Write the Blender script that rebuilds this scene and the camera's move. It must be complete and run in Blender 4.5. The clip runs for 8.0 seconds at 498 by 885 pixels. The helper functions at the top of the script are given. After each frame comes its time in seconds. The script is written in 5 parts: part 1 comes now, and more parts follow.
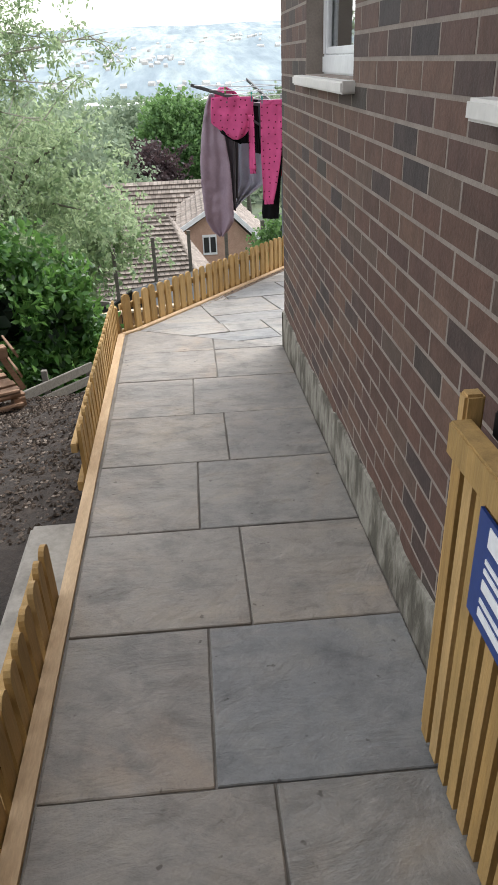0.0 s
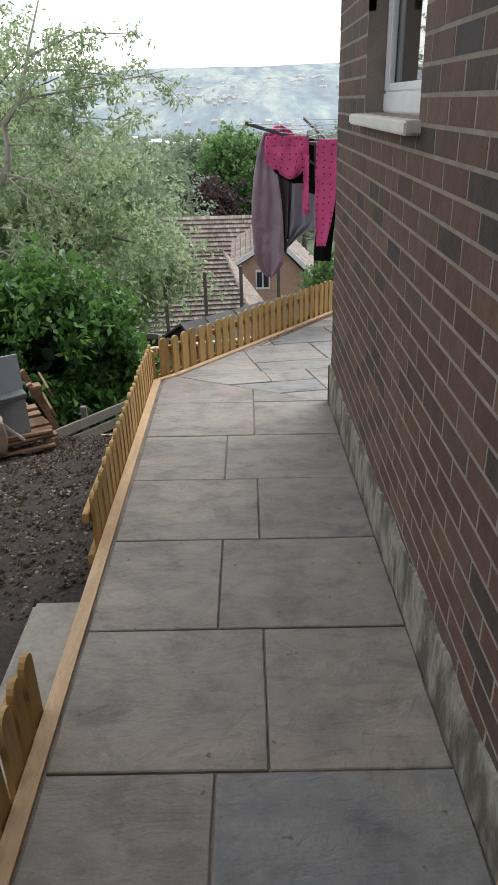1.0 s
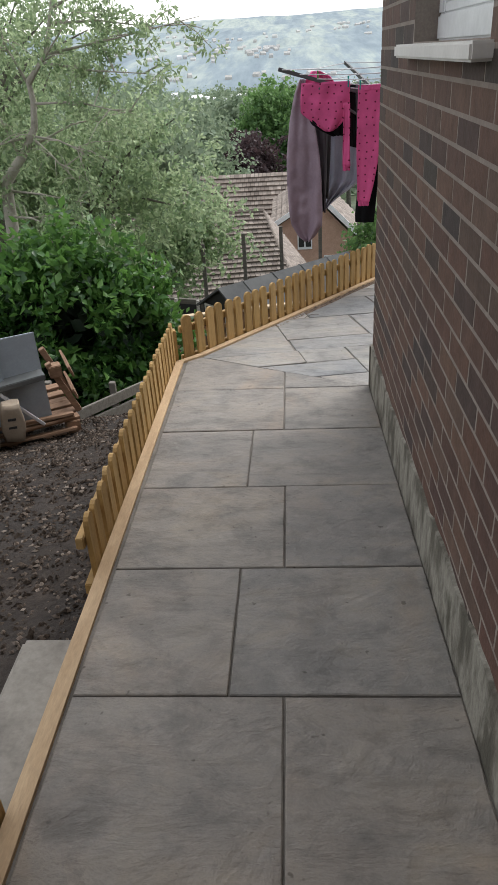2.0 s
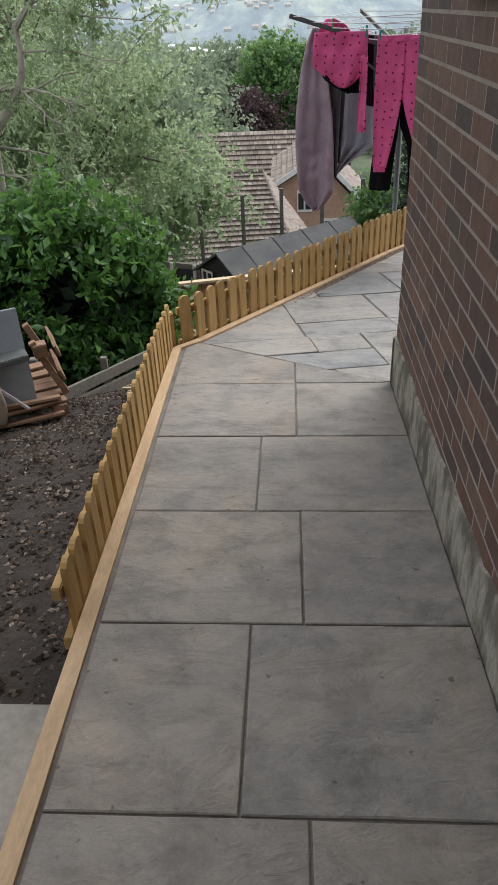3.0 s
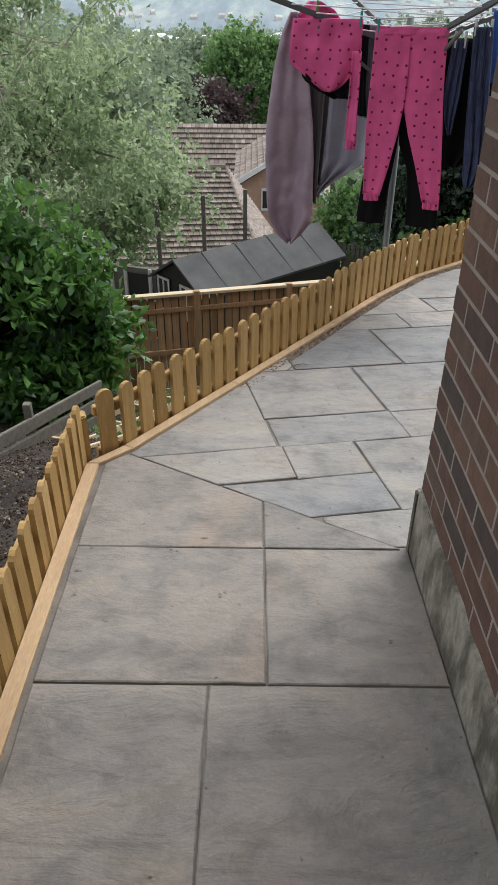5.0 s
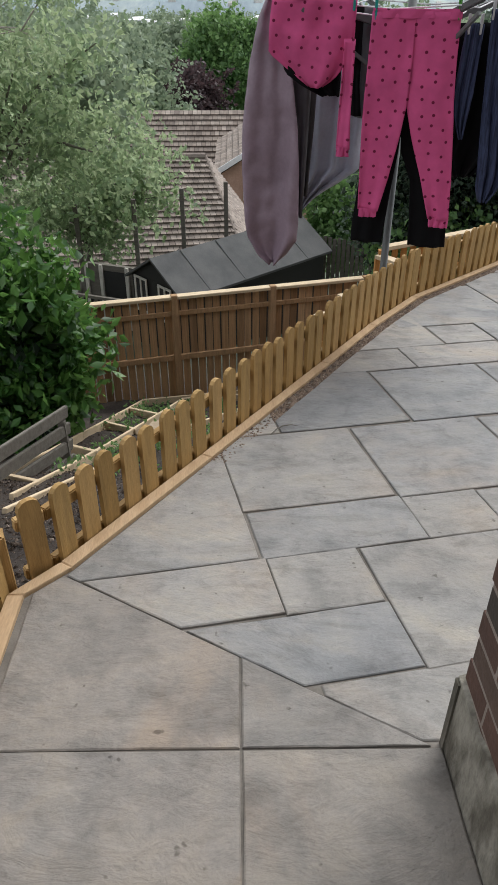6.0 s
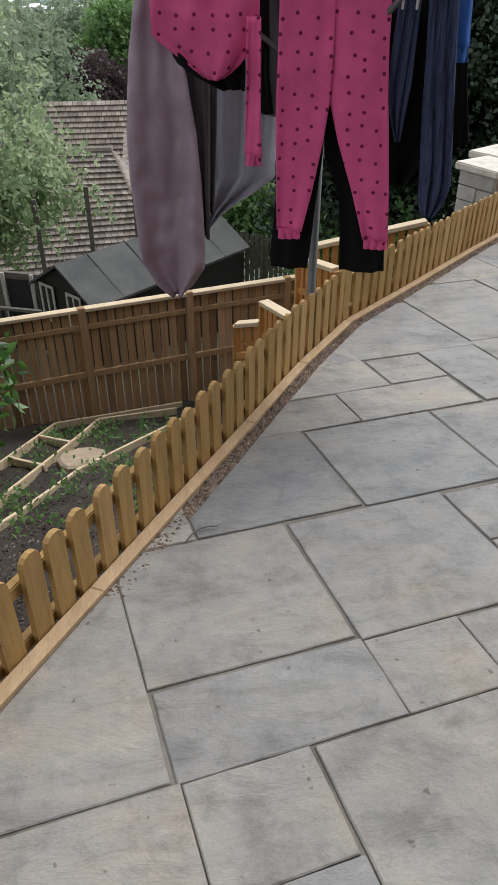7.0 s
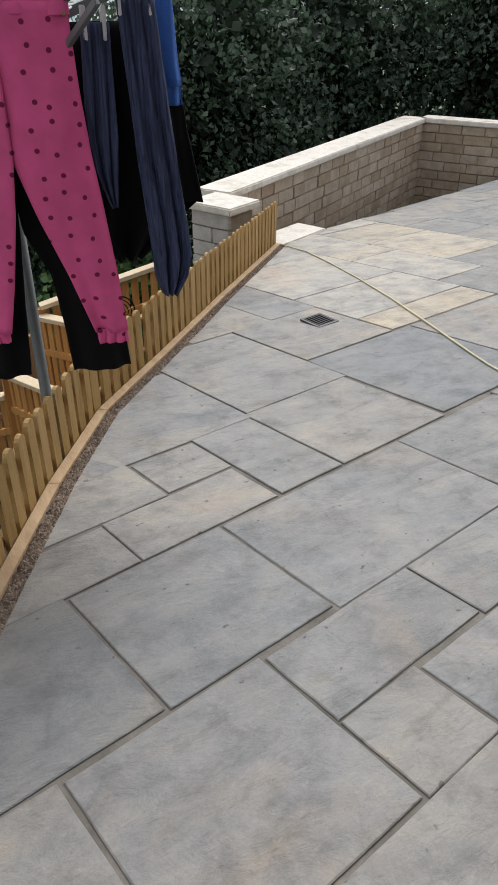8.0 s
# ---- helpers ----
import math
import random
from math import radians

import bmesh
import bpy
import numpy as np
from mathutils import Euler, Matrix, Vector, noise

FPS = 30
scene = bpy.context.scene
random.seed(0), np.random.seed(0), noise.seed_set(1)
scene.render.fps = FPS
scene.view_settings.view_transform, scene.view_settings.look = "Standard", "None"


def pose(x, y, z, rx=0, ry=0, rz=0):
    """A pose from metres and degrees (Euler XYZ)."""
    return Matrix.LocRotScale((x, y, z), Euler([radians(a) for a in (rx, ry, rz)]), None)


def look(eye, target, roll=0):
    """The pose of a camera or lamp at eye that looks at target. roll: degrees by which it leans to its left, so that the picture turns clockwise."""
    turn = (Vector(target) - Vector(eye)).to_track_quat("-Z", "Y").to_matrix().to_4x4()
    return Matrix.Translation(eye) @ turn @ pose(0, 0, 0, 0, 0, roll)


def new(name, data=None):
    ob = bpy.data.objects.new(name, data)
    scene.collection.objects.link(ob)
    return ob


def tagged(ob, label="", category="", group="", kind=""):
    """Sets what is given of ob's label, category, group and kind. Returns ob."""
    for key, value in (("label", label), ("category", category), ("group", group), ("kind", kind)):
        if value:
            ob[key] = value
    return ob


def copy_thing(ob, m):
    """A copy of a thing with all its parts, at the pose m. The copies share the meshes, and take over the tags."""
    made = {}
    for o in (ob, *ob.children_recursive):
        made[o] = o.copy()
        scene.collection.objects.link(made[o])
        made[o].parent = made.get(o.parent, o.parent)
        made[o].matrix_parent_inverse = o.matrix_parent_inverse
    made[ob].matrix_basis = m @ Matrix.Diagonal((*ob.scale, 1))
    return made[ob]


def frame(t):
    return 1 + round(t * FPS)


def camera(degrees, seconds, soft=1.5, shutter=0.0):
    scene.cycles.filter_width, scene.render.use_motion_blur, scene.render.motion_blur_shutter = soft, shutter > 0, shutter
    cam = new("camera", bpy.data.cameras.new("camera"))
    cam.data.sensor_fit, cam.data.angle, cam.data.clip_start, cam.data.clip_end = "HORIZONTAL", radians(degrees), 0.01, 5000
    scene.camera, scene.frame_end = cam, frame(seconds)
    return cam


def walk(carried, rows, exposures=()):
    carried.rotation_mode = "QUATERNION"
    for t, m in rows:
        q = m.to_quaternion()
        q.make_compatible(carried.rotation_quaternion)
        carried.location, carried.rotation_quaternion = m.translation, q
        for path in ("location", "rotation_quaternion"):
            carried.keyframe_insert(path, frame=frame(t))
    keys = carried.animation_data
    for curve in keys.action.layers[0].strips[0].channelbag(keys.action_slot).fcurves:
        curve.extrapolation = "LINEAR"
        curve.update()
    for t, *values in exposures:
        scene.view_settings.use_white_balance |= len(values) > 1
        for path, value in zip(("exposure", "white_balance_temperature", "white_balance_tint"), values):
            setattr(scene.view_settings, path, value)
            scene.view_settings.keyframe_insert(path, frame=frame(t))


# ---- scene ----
cam = camera(39.1, 8.0, soft=1.0)
PATH = [
    (0, (0.041, -1.255, 1.516), (0.156, 0.495, 0.555), -2.4),
    (0.5, (0.123, -1.059, 1.53), (0.067, 0.704, 0.586), -2.9),
    (1, (0.115, -0.844, 1.5), (0.105, 0.954, 0.622), -1.6),
    (1.5, (0.126, -0.606, 1.458), (0.12, 1.164, 0.528), -2.7),
    (2, (0.19, -0.342, 1.44), (0.053, 1.402, 0.471), -3.8),
    (2.2, (0.198, -0.245, 1.417), (0.005, 1.486, 0.433), -2.9),
    (3.3, (0.084, 0.298, 1.382), (-0.021, 1.984, 0.312), -2.7),
    (3.5, (0.089, 0.423, 1.368), (-0.029, 2.132, 0.335), -3.0),
    (4, (0.115, 0.785, 1.37), (-0.021, 2.46, 0.285), -2.1),
    (4.5, (0.071, 1.15, 1.353), (0.057, 2.878, 0.347), 0.5),
    (4.7, (0.07, 1.301, 1.333), (0.063, 3.013, 0.298), 0.4),
    (5.8, (0.126, 2.182, 1.300), (0.125, 3.843, 0.188), 0.1),
    (6, (0.124, 2.335, 1.288), (0.157, 3.998, 0.178), 0.1),
    (6.5, (0.179, 2.76, 1.234), (0.176, 4.447, 0.16), -1.6),
    (7, (0.245, 3.168, 1.206), (0.472, 4.8, 0.072), 0.1),
    (7.5, (0.353, 3.538, 1.176), (1.028, 5.038, 0.039), 1.2),
    (8, (0.535, 3.914, 1.152), (1.356, 5.394, 0.086), 0.4),
]
EXPOSURES = [(0.0, 1.7), (0.6, 1.42), (1.5, 1.1), (3.5, 1.1), (4.5, 1.15), (6.0, 0.95), (7.0, 0.92), (8.0, 0.95)]
walk(cam, [(t, look(eye, target, roll)) for t, eye, target, roll in PATH], EXPOSURES)
# ---- world and light: a bright overcast sky ----
world = bpy.data.worlds.new("overcast_sky")
scene.world = world
world.use_nodes = True
wn, wl = world.node_tree.nodes, world.node_tree.links
sky = wn.new("ShaderNodeTexSky")
sky.sky_type, sky.sun_disc = "NISHITA", False
sky.sun_elevation, sky.sun_rotation = radians(55), radians(38)
sky.air_density, sky.dust_density, sky.ozone_density = 1.0, 1.2, 1.0
veil = wn.new("ShaderNodeHueSaturation")
veil.inputs["Saturation"].default_value = 0.15
wl.new(sky.outputs[0], veil.inputs["Color"])
wl.new(veil.outputs[0], wn["Background"].inputs["Color"])
wn["Background"].inputs["Strength"].default_value = 0.145
sun = new("sun", bpy.data.lights.new("sun", "SUN"))
sun.data.energy, sun.data.angle, sun.data.color = 0.9, radians(34), (1.0, 0.985, 0.965)
sun.matrix_world = look((9.8, 16.5, 22.8), (0, 4, 0))


# ---- materials ----
def nodes_of(name):
    m = bpy.data.materials.new(name)
    m.use_nodes = True
    nt = m.node_tree
    return m, nt, nt.nodes["Principled BSDF"]


def noise_node(nt, scale, detail=4.0, rough=0.55, stretch=(1, 1, 1), coord="Object", warp=0.0):
    tc = nt.nodes.new("ShaderNodeTexCoord")
    mp = nt.nodes.new("ShaderNodeMapping")
    mp.inputs["Scale"].default_value = stretch
    info = nt.nodes.new("ShaderNodeObjectInfo")
    shift = nt.nodes.new("ShaderNodeVectorMath")
    shift.operation = "SCALE"
    shift.inputs[0].default_value = (17.3, 9.1, 5.7)
    nt.links.new(info.outputs["Random"], shift.inputs["Scale"])
    nt.links.new(tc.outputs[coord], mp.inputs["Vector"])
    nt.links.new(shift.outputs[0], mp.inputs["Location"])
    tx = nt.nodes.new("ShaderNodeTexNoise")
    tx.inputs["Scale"].default_value, tx.inputs["Detail"].default_value, tx.inputs["Roughness"].default_value = scale, detail, rough
    tx.inputs["Distortion"].default_value = warp
    nt.links.new(mp.outputs[0], tx.inputs["Vector"])
    return tx.outputs["Fac"]


def ramp_node(nt, fac, stops):
    r = nt.nodes.new("ShaderNodeValToRGB")
    while len(r.color_ramp.elements) < len(stops):
        r.color_ramp.elements.new(0.5)
    for e, (at, c) in zip(r.color_ramp.elements, stops):
        e.position, e.color = at, (*c, 1)
    nt.links.new(fac, r.inputs["Fac"])
    return r.outputs["Color"]


def mix_node(nt, a, b, fac, mode="MIX"):
    n = nt.nodes.new("ShaderNodeMix")
    n.data_type, n.blend_type = "RGBA", mode
    for sock, v in ((n.inputs[0], fac), (n.inputs[6], a), (n.inputs[7], b)):
        if isinstance(v, (int, float)):
            sock.default_value = v
        elif isinstance(v, tuple):
            sock.default_value = (*v, 1)
        else:
            nt.links.new(v, sock)
    return n.outputs[2]


def surface(name, tones, rough=0.8, coarse=3.0, fine=40.0, bump=0.3, depth=0.004, stretch=(1, 1, 1), by="noise", contrast=0.5, metal=0.0, spec=0.3):
    """A mottled surface: tones spread by a coarse noise (or piece by piece), broken up by a fine grain, with relief."""
    m, nt, p = nodes_of(name)
    c = noise_node(nt, coarse, 5.0, 0.6, stretch)
    f = noise_node(nt, fine, 4.0, 0.6, stretch)
    stops = [(0.3 + 0.4 * i / max(1, len(tones) - 1), t) for i, t in enumerate(tones)]
    if by == "piece":
        info = nt.nodes.new("ShaderNodeObjectInfo")
        base = ramp_node(nt, info.outputs["Random"], [(i / max(1, len(tones) - 1), t) for i, t in enumerate(tones)])
        base = mix_node(nt, base, ramp_node(nt, c, [(0.3, (0.62, 0.62, 0.62)), (0.7, (1.25, 1.22, 1.18))]), contrast, "MULTIPLY")
    elif by == "island":
        geo = nt.nodes.new("ShaderNodeNewGeometry")
        base = ramp_node(nt, geo.outputs["Random Per Island"], [(i / max(1, len(tones) - 1), t) for i, t in enumerate(tones)])
        base = mix_node(nt, base, ramp_node(nt, c, [(0.3, (0.62, 0.62, 0.62)), (0.7, (1.25, 1.22, 1.18))]), contrast, "MULTIPLY")
    else:
        base = ramp_node(nt, c, stops)
    grain = ramp_node(nt, f, [(0.25, (0.72, 0.72, 0.72)), (0.75, (1.2, 1.2, 1.2))])
    nt.links.new(mix_node(nt, base, grain, contrast, "MULTIPLY"), p.inputs["Base Color"])
    p.inputs["Roughness"].default_value, p.inputs["Metallic"].default_value = rough, metal
    p.inputs["Specular IOR Level"].default_value = spec
    if bump:
        b = nt.nodes.new("ShaderNodeBump")
        b.inputs["Strength"].default_value, b.inputs["Distance"].default_value = bump, depth
        nt.links.new(f, b.inputs["Height"])
        b2 = nt.nodes.new("ShaderNodeBump")
        b2.inputs["Strength"].default_value, b2.inputs["Distance"].default_value = bump, depth * 2.5
        nt.links.new(c, b2.inputs["Height"])
        nt.links.new(b.outputs[0], b2.inputs["Normal"])
        nt.links.new(b2.outputs[0], p.inputs["Normal"])
    return m


def sandstone(name, tones):
    """Riven sandstone: a tone for each slab, drifting bands and stains, fine riven relief."""
    m, nt, p = nodes_of(name)
    info = nt.nodes.new("ShaderNodeObjectInfo")
    base = ramp_node(nt, info.outputs["Random"], [(i / (len(tones) - 1), t) for i, t in enumerate(tones)])
    bands = noise_node(nt, 1.9, 6.0, 0.6, (0.8, 1.5, 1.0), warp=1.2)
    base = mix_node(nt, base, ramp_node(nt, bands, [(0.32, (0.80, 0.81, 0.82)), (0.55, (1.0, 1.0, 1.0)), (0.72, (1.16, 1.10, 1.0))]), 1.0, "MULTIPLY")
    stain = noise_node(nt, 6.5, 7.0, 0.68)
    base = mix_node(nt, base, ramp_node(nt, stain, [(0.3, (0.62, 0.63, 0.64)), (0.5, (1.0, 1.0, 1.0)), (0.7, (1.18, 1.15, 1.08))]), 0.85, "MULTIPLY")
    veins = noise_node(nt, 5.0, 9.0, 0.7, (1.0, 1.2, 1.0), warp=0.9)
    base = mix_node(nt, base, ramp_node(nt, veins, [(0.34, (0.7, 0.7, 0.71)), (0.45, (1.0, 1.0, 1.0)), (0.6, (1.0, 1.0, 1.0)), (0.7, (1.2, 1.19, 1.17))]), 0.7, "MULTIPLY")
    strata = noise_node(nt, 2.4, 6.0, 0.6, (0.8, 2.4, 1.0), warp=2.2)
    base = mix_node(nt, base, ramp_node(nt, strata, [(0.36, (0.66, 0.64, 0.62)), (0.43, (1.0, 1.0, 1.0)), (0.55, (1.0, 1.0, 1.0)), (0.60, (1.22, 1.2, 1.17)), (0.64, (1.0, 1.0, 1.0)), (0.72, (1.1, 1.07, 1.03))]), 0.4, "MULTIPLY")
    iron = noise_node(nt, 1.3, 5.0, 0.6, warp=0.8)
    base = mix_node(nt, base, ramp_node(nt, iron, [(0.42, (0.95, 0.975, 1.0)), (0.55, (1.0, 1.0, 1.0)), (0.68, (1.10, 1.01, 0.93))]), 1.0, "MULTIPLY")
    grain = noise_node(nt, 140.0, 3.0, 0.6)
    base = mix_node(nt, base, ramp_node(nt, grain, [(0.25, (0.8, 0.8, 0.8)), (0.75, (1.15, 1.15, 1.15))]), 0.45, "MULTIPLY")
    specks = noise_node(nt, 27.0, 2.0, 0.5)
    base = mix_node(nt, base, ramp_node(nt, specks, [(0.24, (0.35, 0.33, 0.3)), (0.29, (1, 1, 1))]), 0.8, "MULTIPLY")
    nt.links.new(base, p.inputs["Base Color"])
    p.inputs["Roughness"].default_value = 0.62
    p.inputs["Specular IOR Level"].default_value = 0.4
    rip = noise_node(nt, 4.2, 8.0, 0.6, (0.9, 1.4, 1.0), warp=0.6)
    b = nt.nodes.new("ShaderNodeBump")
    b.inputs["Strength"].default_value, b.inputs["Distance"].default_value = 0.9, 0.022
    nt.links.new(rip, b.inputs["Height"])
    flake = noise_node(nt, 15.0, 7.0, 0.7, (0.8, 1.2, 1.0), warp=0.8)
    b2 = nt.nodes.new("ShaderNodeBump")
    b2.inputs["Strength"].default_value, b2.inputs["Distance"].default_value = 0.8, 0.008
    nt.links.new(flake, b2.inputs["Height"])
    nt.links.new(b.outputs[0], b2.inputs["Normal"])
    b3 = nt.nodes.new("ShaderNodeBump")
    b3.inputs["Strength"].default_value, b3.inputs["Distance"].default_value = 0.5, 0.012
    nt.links.new(strata, b3.inputs["Height"])
    nt.links.new(b2.outputs[0], b3.inputs["Normal"])
    nt.links.new(b3.outputs[0], p.inputs["Normal"])
    return m


def leaf_surface(name, tones, rough=0.55, spec=0.35):
    """Leaves: a tone for each leaf, a little light passing through."""
    m, nt, p = nodes_of(name)
    geo = nt.nodes.new("ShaderNodeNewGeometry")
    nt.links.new(ramp_node(nt, geo.outputs["Random Per Island"], [(i / (len(tones) - 1), t) for i, t in enumerate(tones)]), p.inputs["Base Color"])
    p.inputs["Roughness"].default_value, p.inputs["Specular IOR Level"].default_value = rough, spec
    tr = nt.nodes.new("ShaderNodeBsdfTranslucent")
    tr.inputs["Color"].default_value = (*[min(1.0, c * 1.3) for c in tones[-1]], 1)
    mx = nt.nodes.new("ShaderNodeMixShader")
    mx.inputs[0].default_value = 0.35
    nt.links.new(p.outputs[0], mx.inputs[1])
    nt.links.new(tr.outputs[0], mx.inputs[2])
    nt.links.new(mx.outputs[0], nt.nodes["Material Output"].inputs["Surface"])
    return m


def dotted_cloth(name, base, dot, pitch):
    """Jersey cloth printed with small dots."""
    m, nt, p = nodes_of(name)
    tc = nt.nodes.new("ShaderNodeTexCoord")
    vo = nt.nodes.new("ShaderNodeTexVoronoi")
    vo.voronoi_dimensions = "2D"
    vo.inputs["Scale"].default_value, vo.inputs["Randomness"].default_value = 1 / pitch, 0.45
    nt.links.new(tc.outputs["UV"], vo.inputs["Vector"])
    spot = ramp_node(nt, vo.outputs["Distance"], [(0.10, (0, 0, 0)), (0.125, (1, 1, 1))])
    f = noise_node(nt, 9.0, 4.0)
    tone = ramp_node(nt, f, [(0.3, tuple(c * 0.85 for c in base)), (0.7, tuple(c * 1.1 for c in base))])
    nt.links.new(mix_node(nt, dot, tone, spot), p.inputs["Base Color"])
    p.inputs["Roughness"].default_value, p.inputs["Specular IOR Level"].default_value = 0.85, 0.2
    return m


def plain(name, c, rough=0.5, metal=0.0, spec=0.4):
    return surface(name, [tuple(v * 0.88 for v in c), tuple(v * 1.08 for v in c)], rough, 6.0, 60.0, 0.1, 0.002, contrast=0.25, metal=metal, spec=spec)


M = {}
M["slab"] = sandstone("grey_sandstone", [(0.19, 0.192, 0.192), (0.27, 0.26, 0.245), (0.235, 0.234, 0.23), (0.285, 0.268, 0.244), (0.255, 0.25, 0.242), (0.21, 0.212, 0.214)])
M["pathslab"] = sandstone("tan_sandstone", [(0.258, 0.226, 0.196), (0.226, 0.213, 0.196), (0.272, 0.238, 0.203), (0.205, 0.202, 0.198), (0.252, 0.222, 0.192)])
M["buff"] = sandstone("buff_sandstone", [(0.36, 0.325, 0.27), (0.40, 0.35, 0.28), (0.38, 0.365, 0.34), (0.41, 0.355, 0.28)])
M["joint"] = surface("jointing_mortar", [(0.11, 0.10, 0.087), (0.235, 0.215, 0.19)], 0.95, 5, 90, 0.5, 0.004)
M["brick"] = surface("brown_brick", [(0.105, 0.057, 0.042), (0.080, 0.046, 0.038), (0.113, 0.063, 0.047), (0.046, 0.037, 0.037), (0.109, 0.059, 0.046), (0.126, 0.074, 0.054), (0.084, 0.047, 0.041), (0.050, 0.042, 0.037), (0.139, 0.084, 0.063)], 0.78, 14, 90, 0.5, 0.003, by="piece", contrast=0.6)
M["brick_far"] = surface("brown_brick_joined", [(0.105, 0.057, 0.042), (0.080, 0.046, 0.038), (0.118, 0.066, 0.049), (0.046, 0.037, 0.035), (0.126, 0.076, 0.055), (0.084, 0.049, 0.042)], 0.78, 14, 90, 0.5, 0.003, by="island", contrast=0.6)
M["mortar"] = surface("brick_mortar", [(0.203, 0.168, 0.144), (0.281, 0.242, 0.211)], 0.95, 8, 120, 0.5, 0.003)
M["render"] = surface("cement_render", [(0.075, 0.072, 0.056), (0.11, 0.10, 0.08), (0.27, 0.255, 0.215), (0.095, 0.088, 0.068)], 0.92, 7, 60, 0.9, 0.006, (1, 1, 0.45), contrast=0.7)
M["upvc"] = plain("white_plastic", (0.72, 0.73, 0.74), 0.35)
M["sill"] = plain("painted_sill", (0.66, 0.64, 0.61), 0.55)
M["dark"] = plain("dark_interior", (0.03, 0.03, 0.03), 0.9)
M["pine"] = surface("treated_pine", [(0.30, 0.185, 0.062), (0.40, 0.26, 0.10), (0.35, 0.215, 0.075), (0.45, 0.30, 0.13)], 0.7, 5, 45, 0.35, 0.003, (6, 6, 0.7), by="piece", contrast=0.6)
M["kerb"] = surface("pine_edging", [(0.42, 0.29, 0.17), (0.54, 0.39, 0.24)], 0.75, 4, 40, 0.4, 0.003, (5, 0.7, 5), contrast=0.6)
M["newpine"] = surface("fresh_orange_pine", [(0.52, 0.25, 0.075), (0.60, 0.32, 0.11), (0.46, 0.21, 0.06)], 0.65, 5, 45, 0.3, 0.003, (6, 6, 0.7), by="piece", contrast=0.5)
M["cappine"] = surface("pale_planed_pine", [(0.56, 0.44, 0.29), (0.66, 0.54, 0.38)], 0.7, 4, 40, 0.3, 0.003, contrast=0.4)
M["oldpine"] = surface("weathered_fence_pine", [(0.38, 0.235, 0.125), (0.47, 0.30, 0.165), (0.27, 0.165, 0.09), (0.54, 0.36, 0.21)], 0.8, 5, 45, 0.4, 0.003, (6, 6, 0.6), by="piece", contrast=0.7)
M["greywood"] = surface("silvered_wood", [(0.13, 0.12, 0.105), (0.20, 0.185, 0.16)], 0.85, 4, 40, 0.5, 0.004, (0.7, 6, 6), contrast=0.7)
M["concrete"] = surface("weathered_concrete", [(0.20, 0.185, 0.165), (0.29, 0.27, 0.24), (0.24, 0.225, 0.20)], 0.9, 5, 50, 0.6, 0.005, contrast=0.6)
M["flatstone"] = surface("buff_flat_stone", [(0.30, 0.23, 0.16), (0.42, 0.34, 0.25)], 0.9, 6, 50, 0.6, 0.005, contrast=0.6)
M["soil"] = surface("dark_soil", [(0.028, 0.020, 0.015), (0.06, 0.044, 0.033), (0.04, 0.03, 0.022)], 0.95, 4, 30, 1.0, 0.02, contrast=0.8)
M["stone"] = surface("loose_stone", [(0.040, 0.030, 0.022), (0.160, 0.124, 0.100), (0.072, 0.053, 0.040), (0.104, 0.080, 0.064), (0.304, 0.256, 0.216)], 0.9, 8, 50, 0.6, 0.004, by="island", contrast=0.6)
M["gravel"] = surface("brown_gravel", [(0.14, 0.10, 0.075), (0.30, 0.24, 0.19), (0.20, 0.15, 0.115), (0.10, 0.08, 0.07)], 0.9, 20, 90, 0.5, 0.002, by="island")
M["block"] = surface("pale_walling_block", [(0.42, 0.34, 0.26), (0.50, 0.43, 0.35), (0.37, 0.29, 0.21), (0.46, 0.39, 0.31)], 0.9, 7, 50, 0.8, 0.006, by="piece", contrast=0.65)
M["greyblock"] = surface("pale_grey_block", [(0.40, 0.385, 0.36), (0.50, 0.485, 0.46), (0.44, 0.42, 0.39)], 0.9, 7, 50, 0.6, 0.005, by="piece", contrast=0.5)
M["coping"] = surface("pale_coping", [(0.56, 0.52, 0.45), (0.70, 0.66, 0.60), (0.50, 0.45, 0.38)], 0.9, 4, 40, 0.6, 0.005, contrast=0.5)
M["blockmortar"] = surface("block_mortar", [(0.26, 0.215, 0.17), (0.36, 0.31, 0.26)], 0.95, 9, 70, 0.5, 0.004)
M["felt"] = surface("roofing_felt", [(0.075, 0.078, 0.08), (0.12, 0.122, 0.122)], 0.85, 2.0, 60, 0.4, 0.003, contrast=0.5)
M["black"] = plain("black_stain", (0.016, 0.015, 0.014), 0.6)
M["cream"] = plain("cream_paint", (0.55, 0.53, 0.48), 0.6)
M["tile"] = surface("mossy_roof_tile", [(0.25, 0.21, 0.185), (0.33, 0.285, 0.25), (0.20, 0.165, 0.145), (0.40, 0.35, 0.31)], 0.85, 3, 30, 0.5, 0.01, by="island", contrast=0.7)
M["farbrick"] = surface("orange_house_brick", [(0.42, 0.265, 0.20), (0.50, 0.33, 0.255)], 0.85, 5, 18, 0.3, 0.01, contrast=0.5)
M["leaf_laurel"] = leaf_surface("laurel_leaf", [(0.012, 0.043, 0.012), (0.030, 0.093, 0.022), (0.064, 0.170, 0.036), (0.145, 0.289, 0.068)], 0.38, 0.5)
M["leaf_birch"] = leaf_surface("birch_leaf", [(0.03, 0.065, 0.03), (0.095, 0.17, 0.078), (0.21, 0.315, 0.155), (0.45, 0.54, 0.32)])
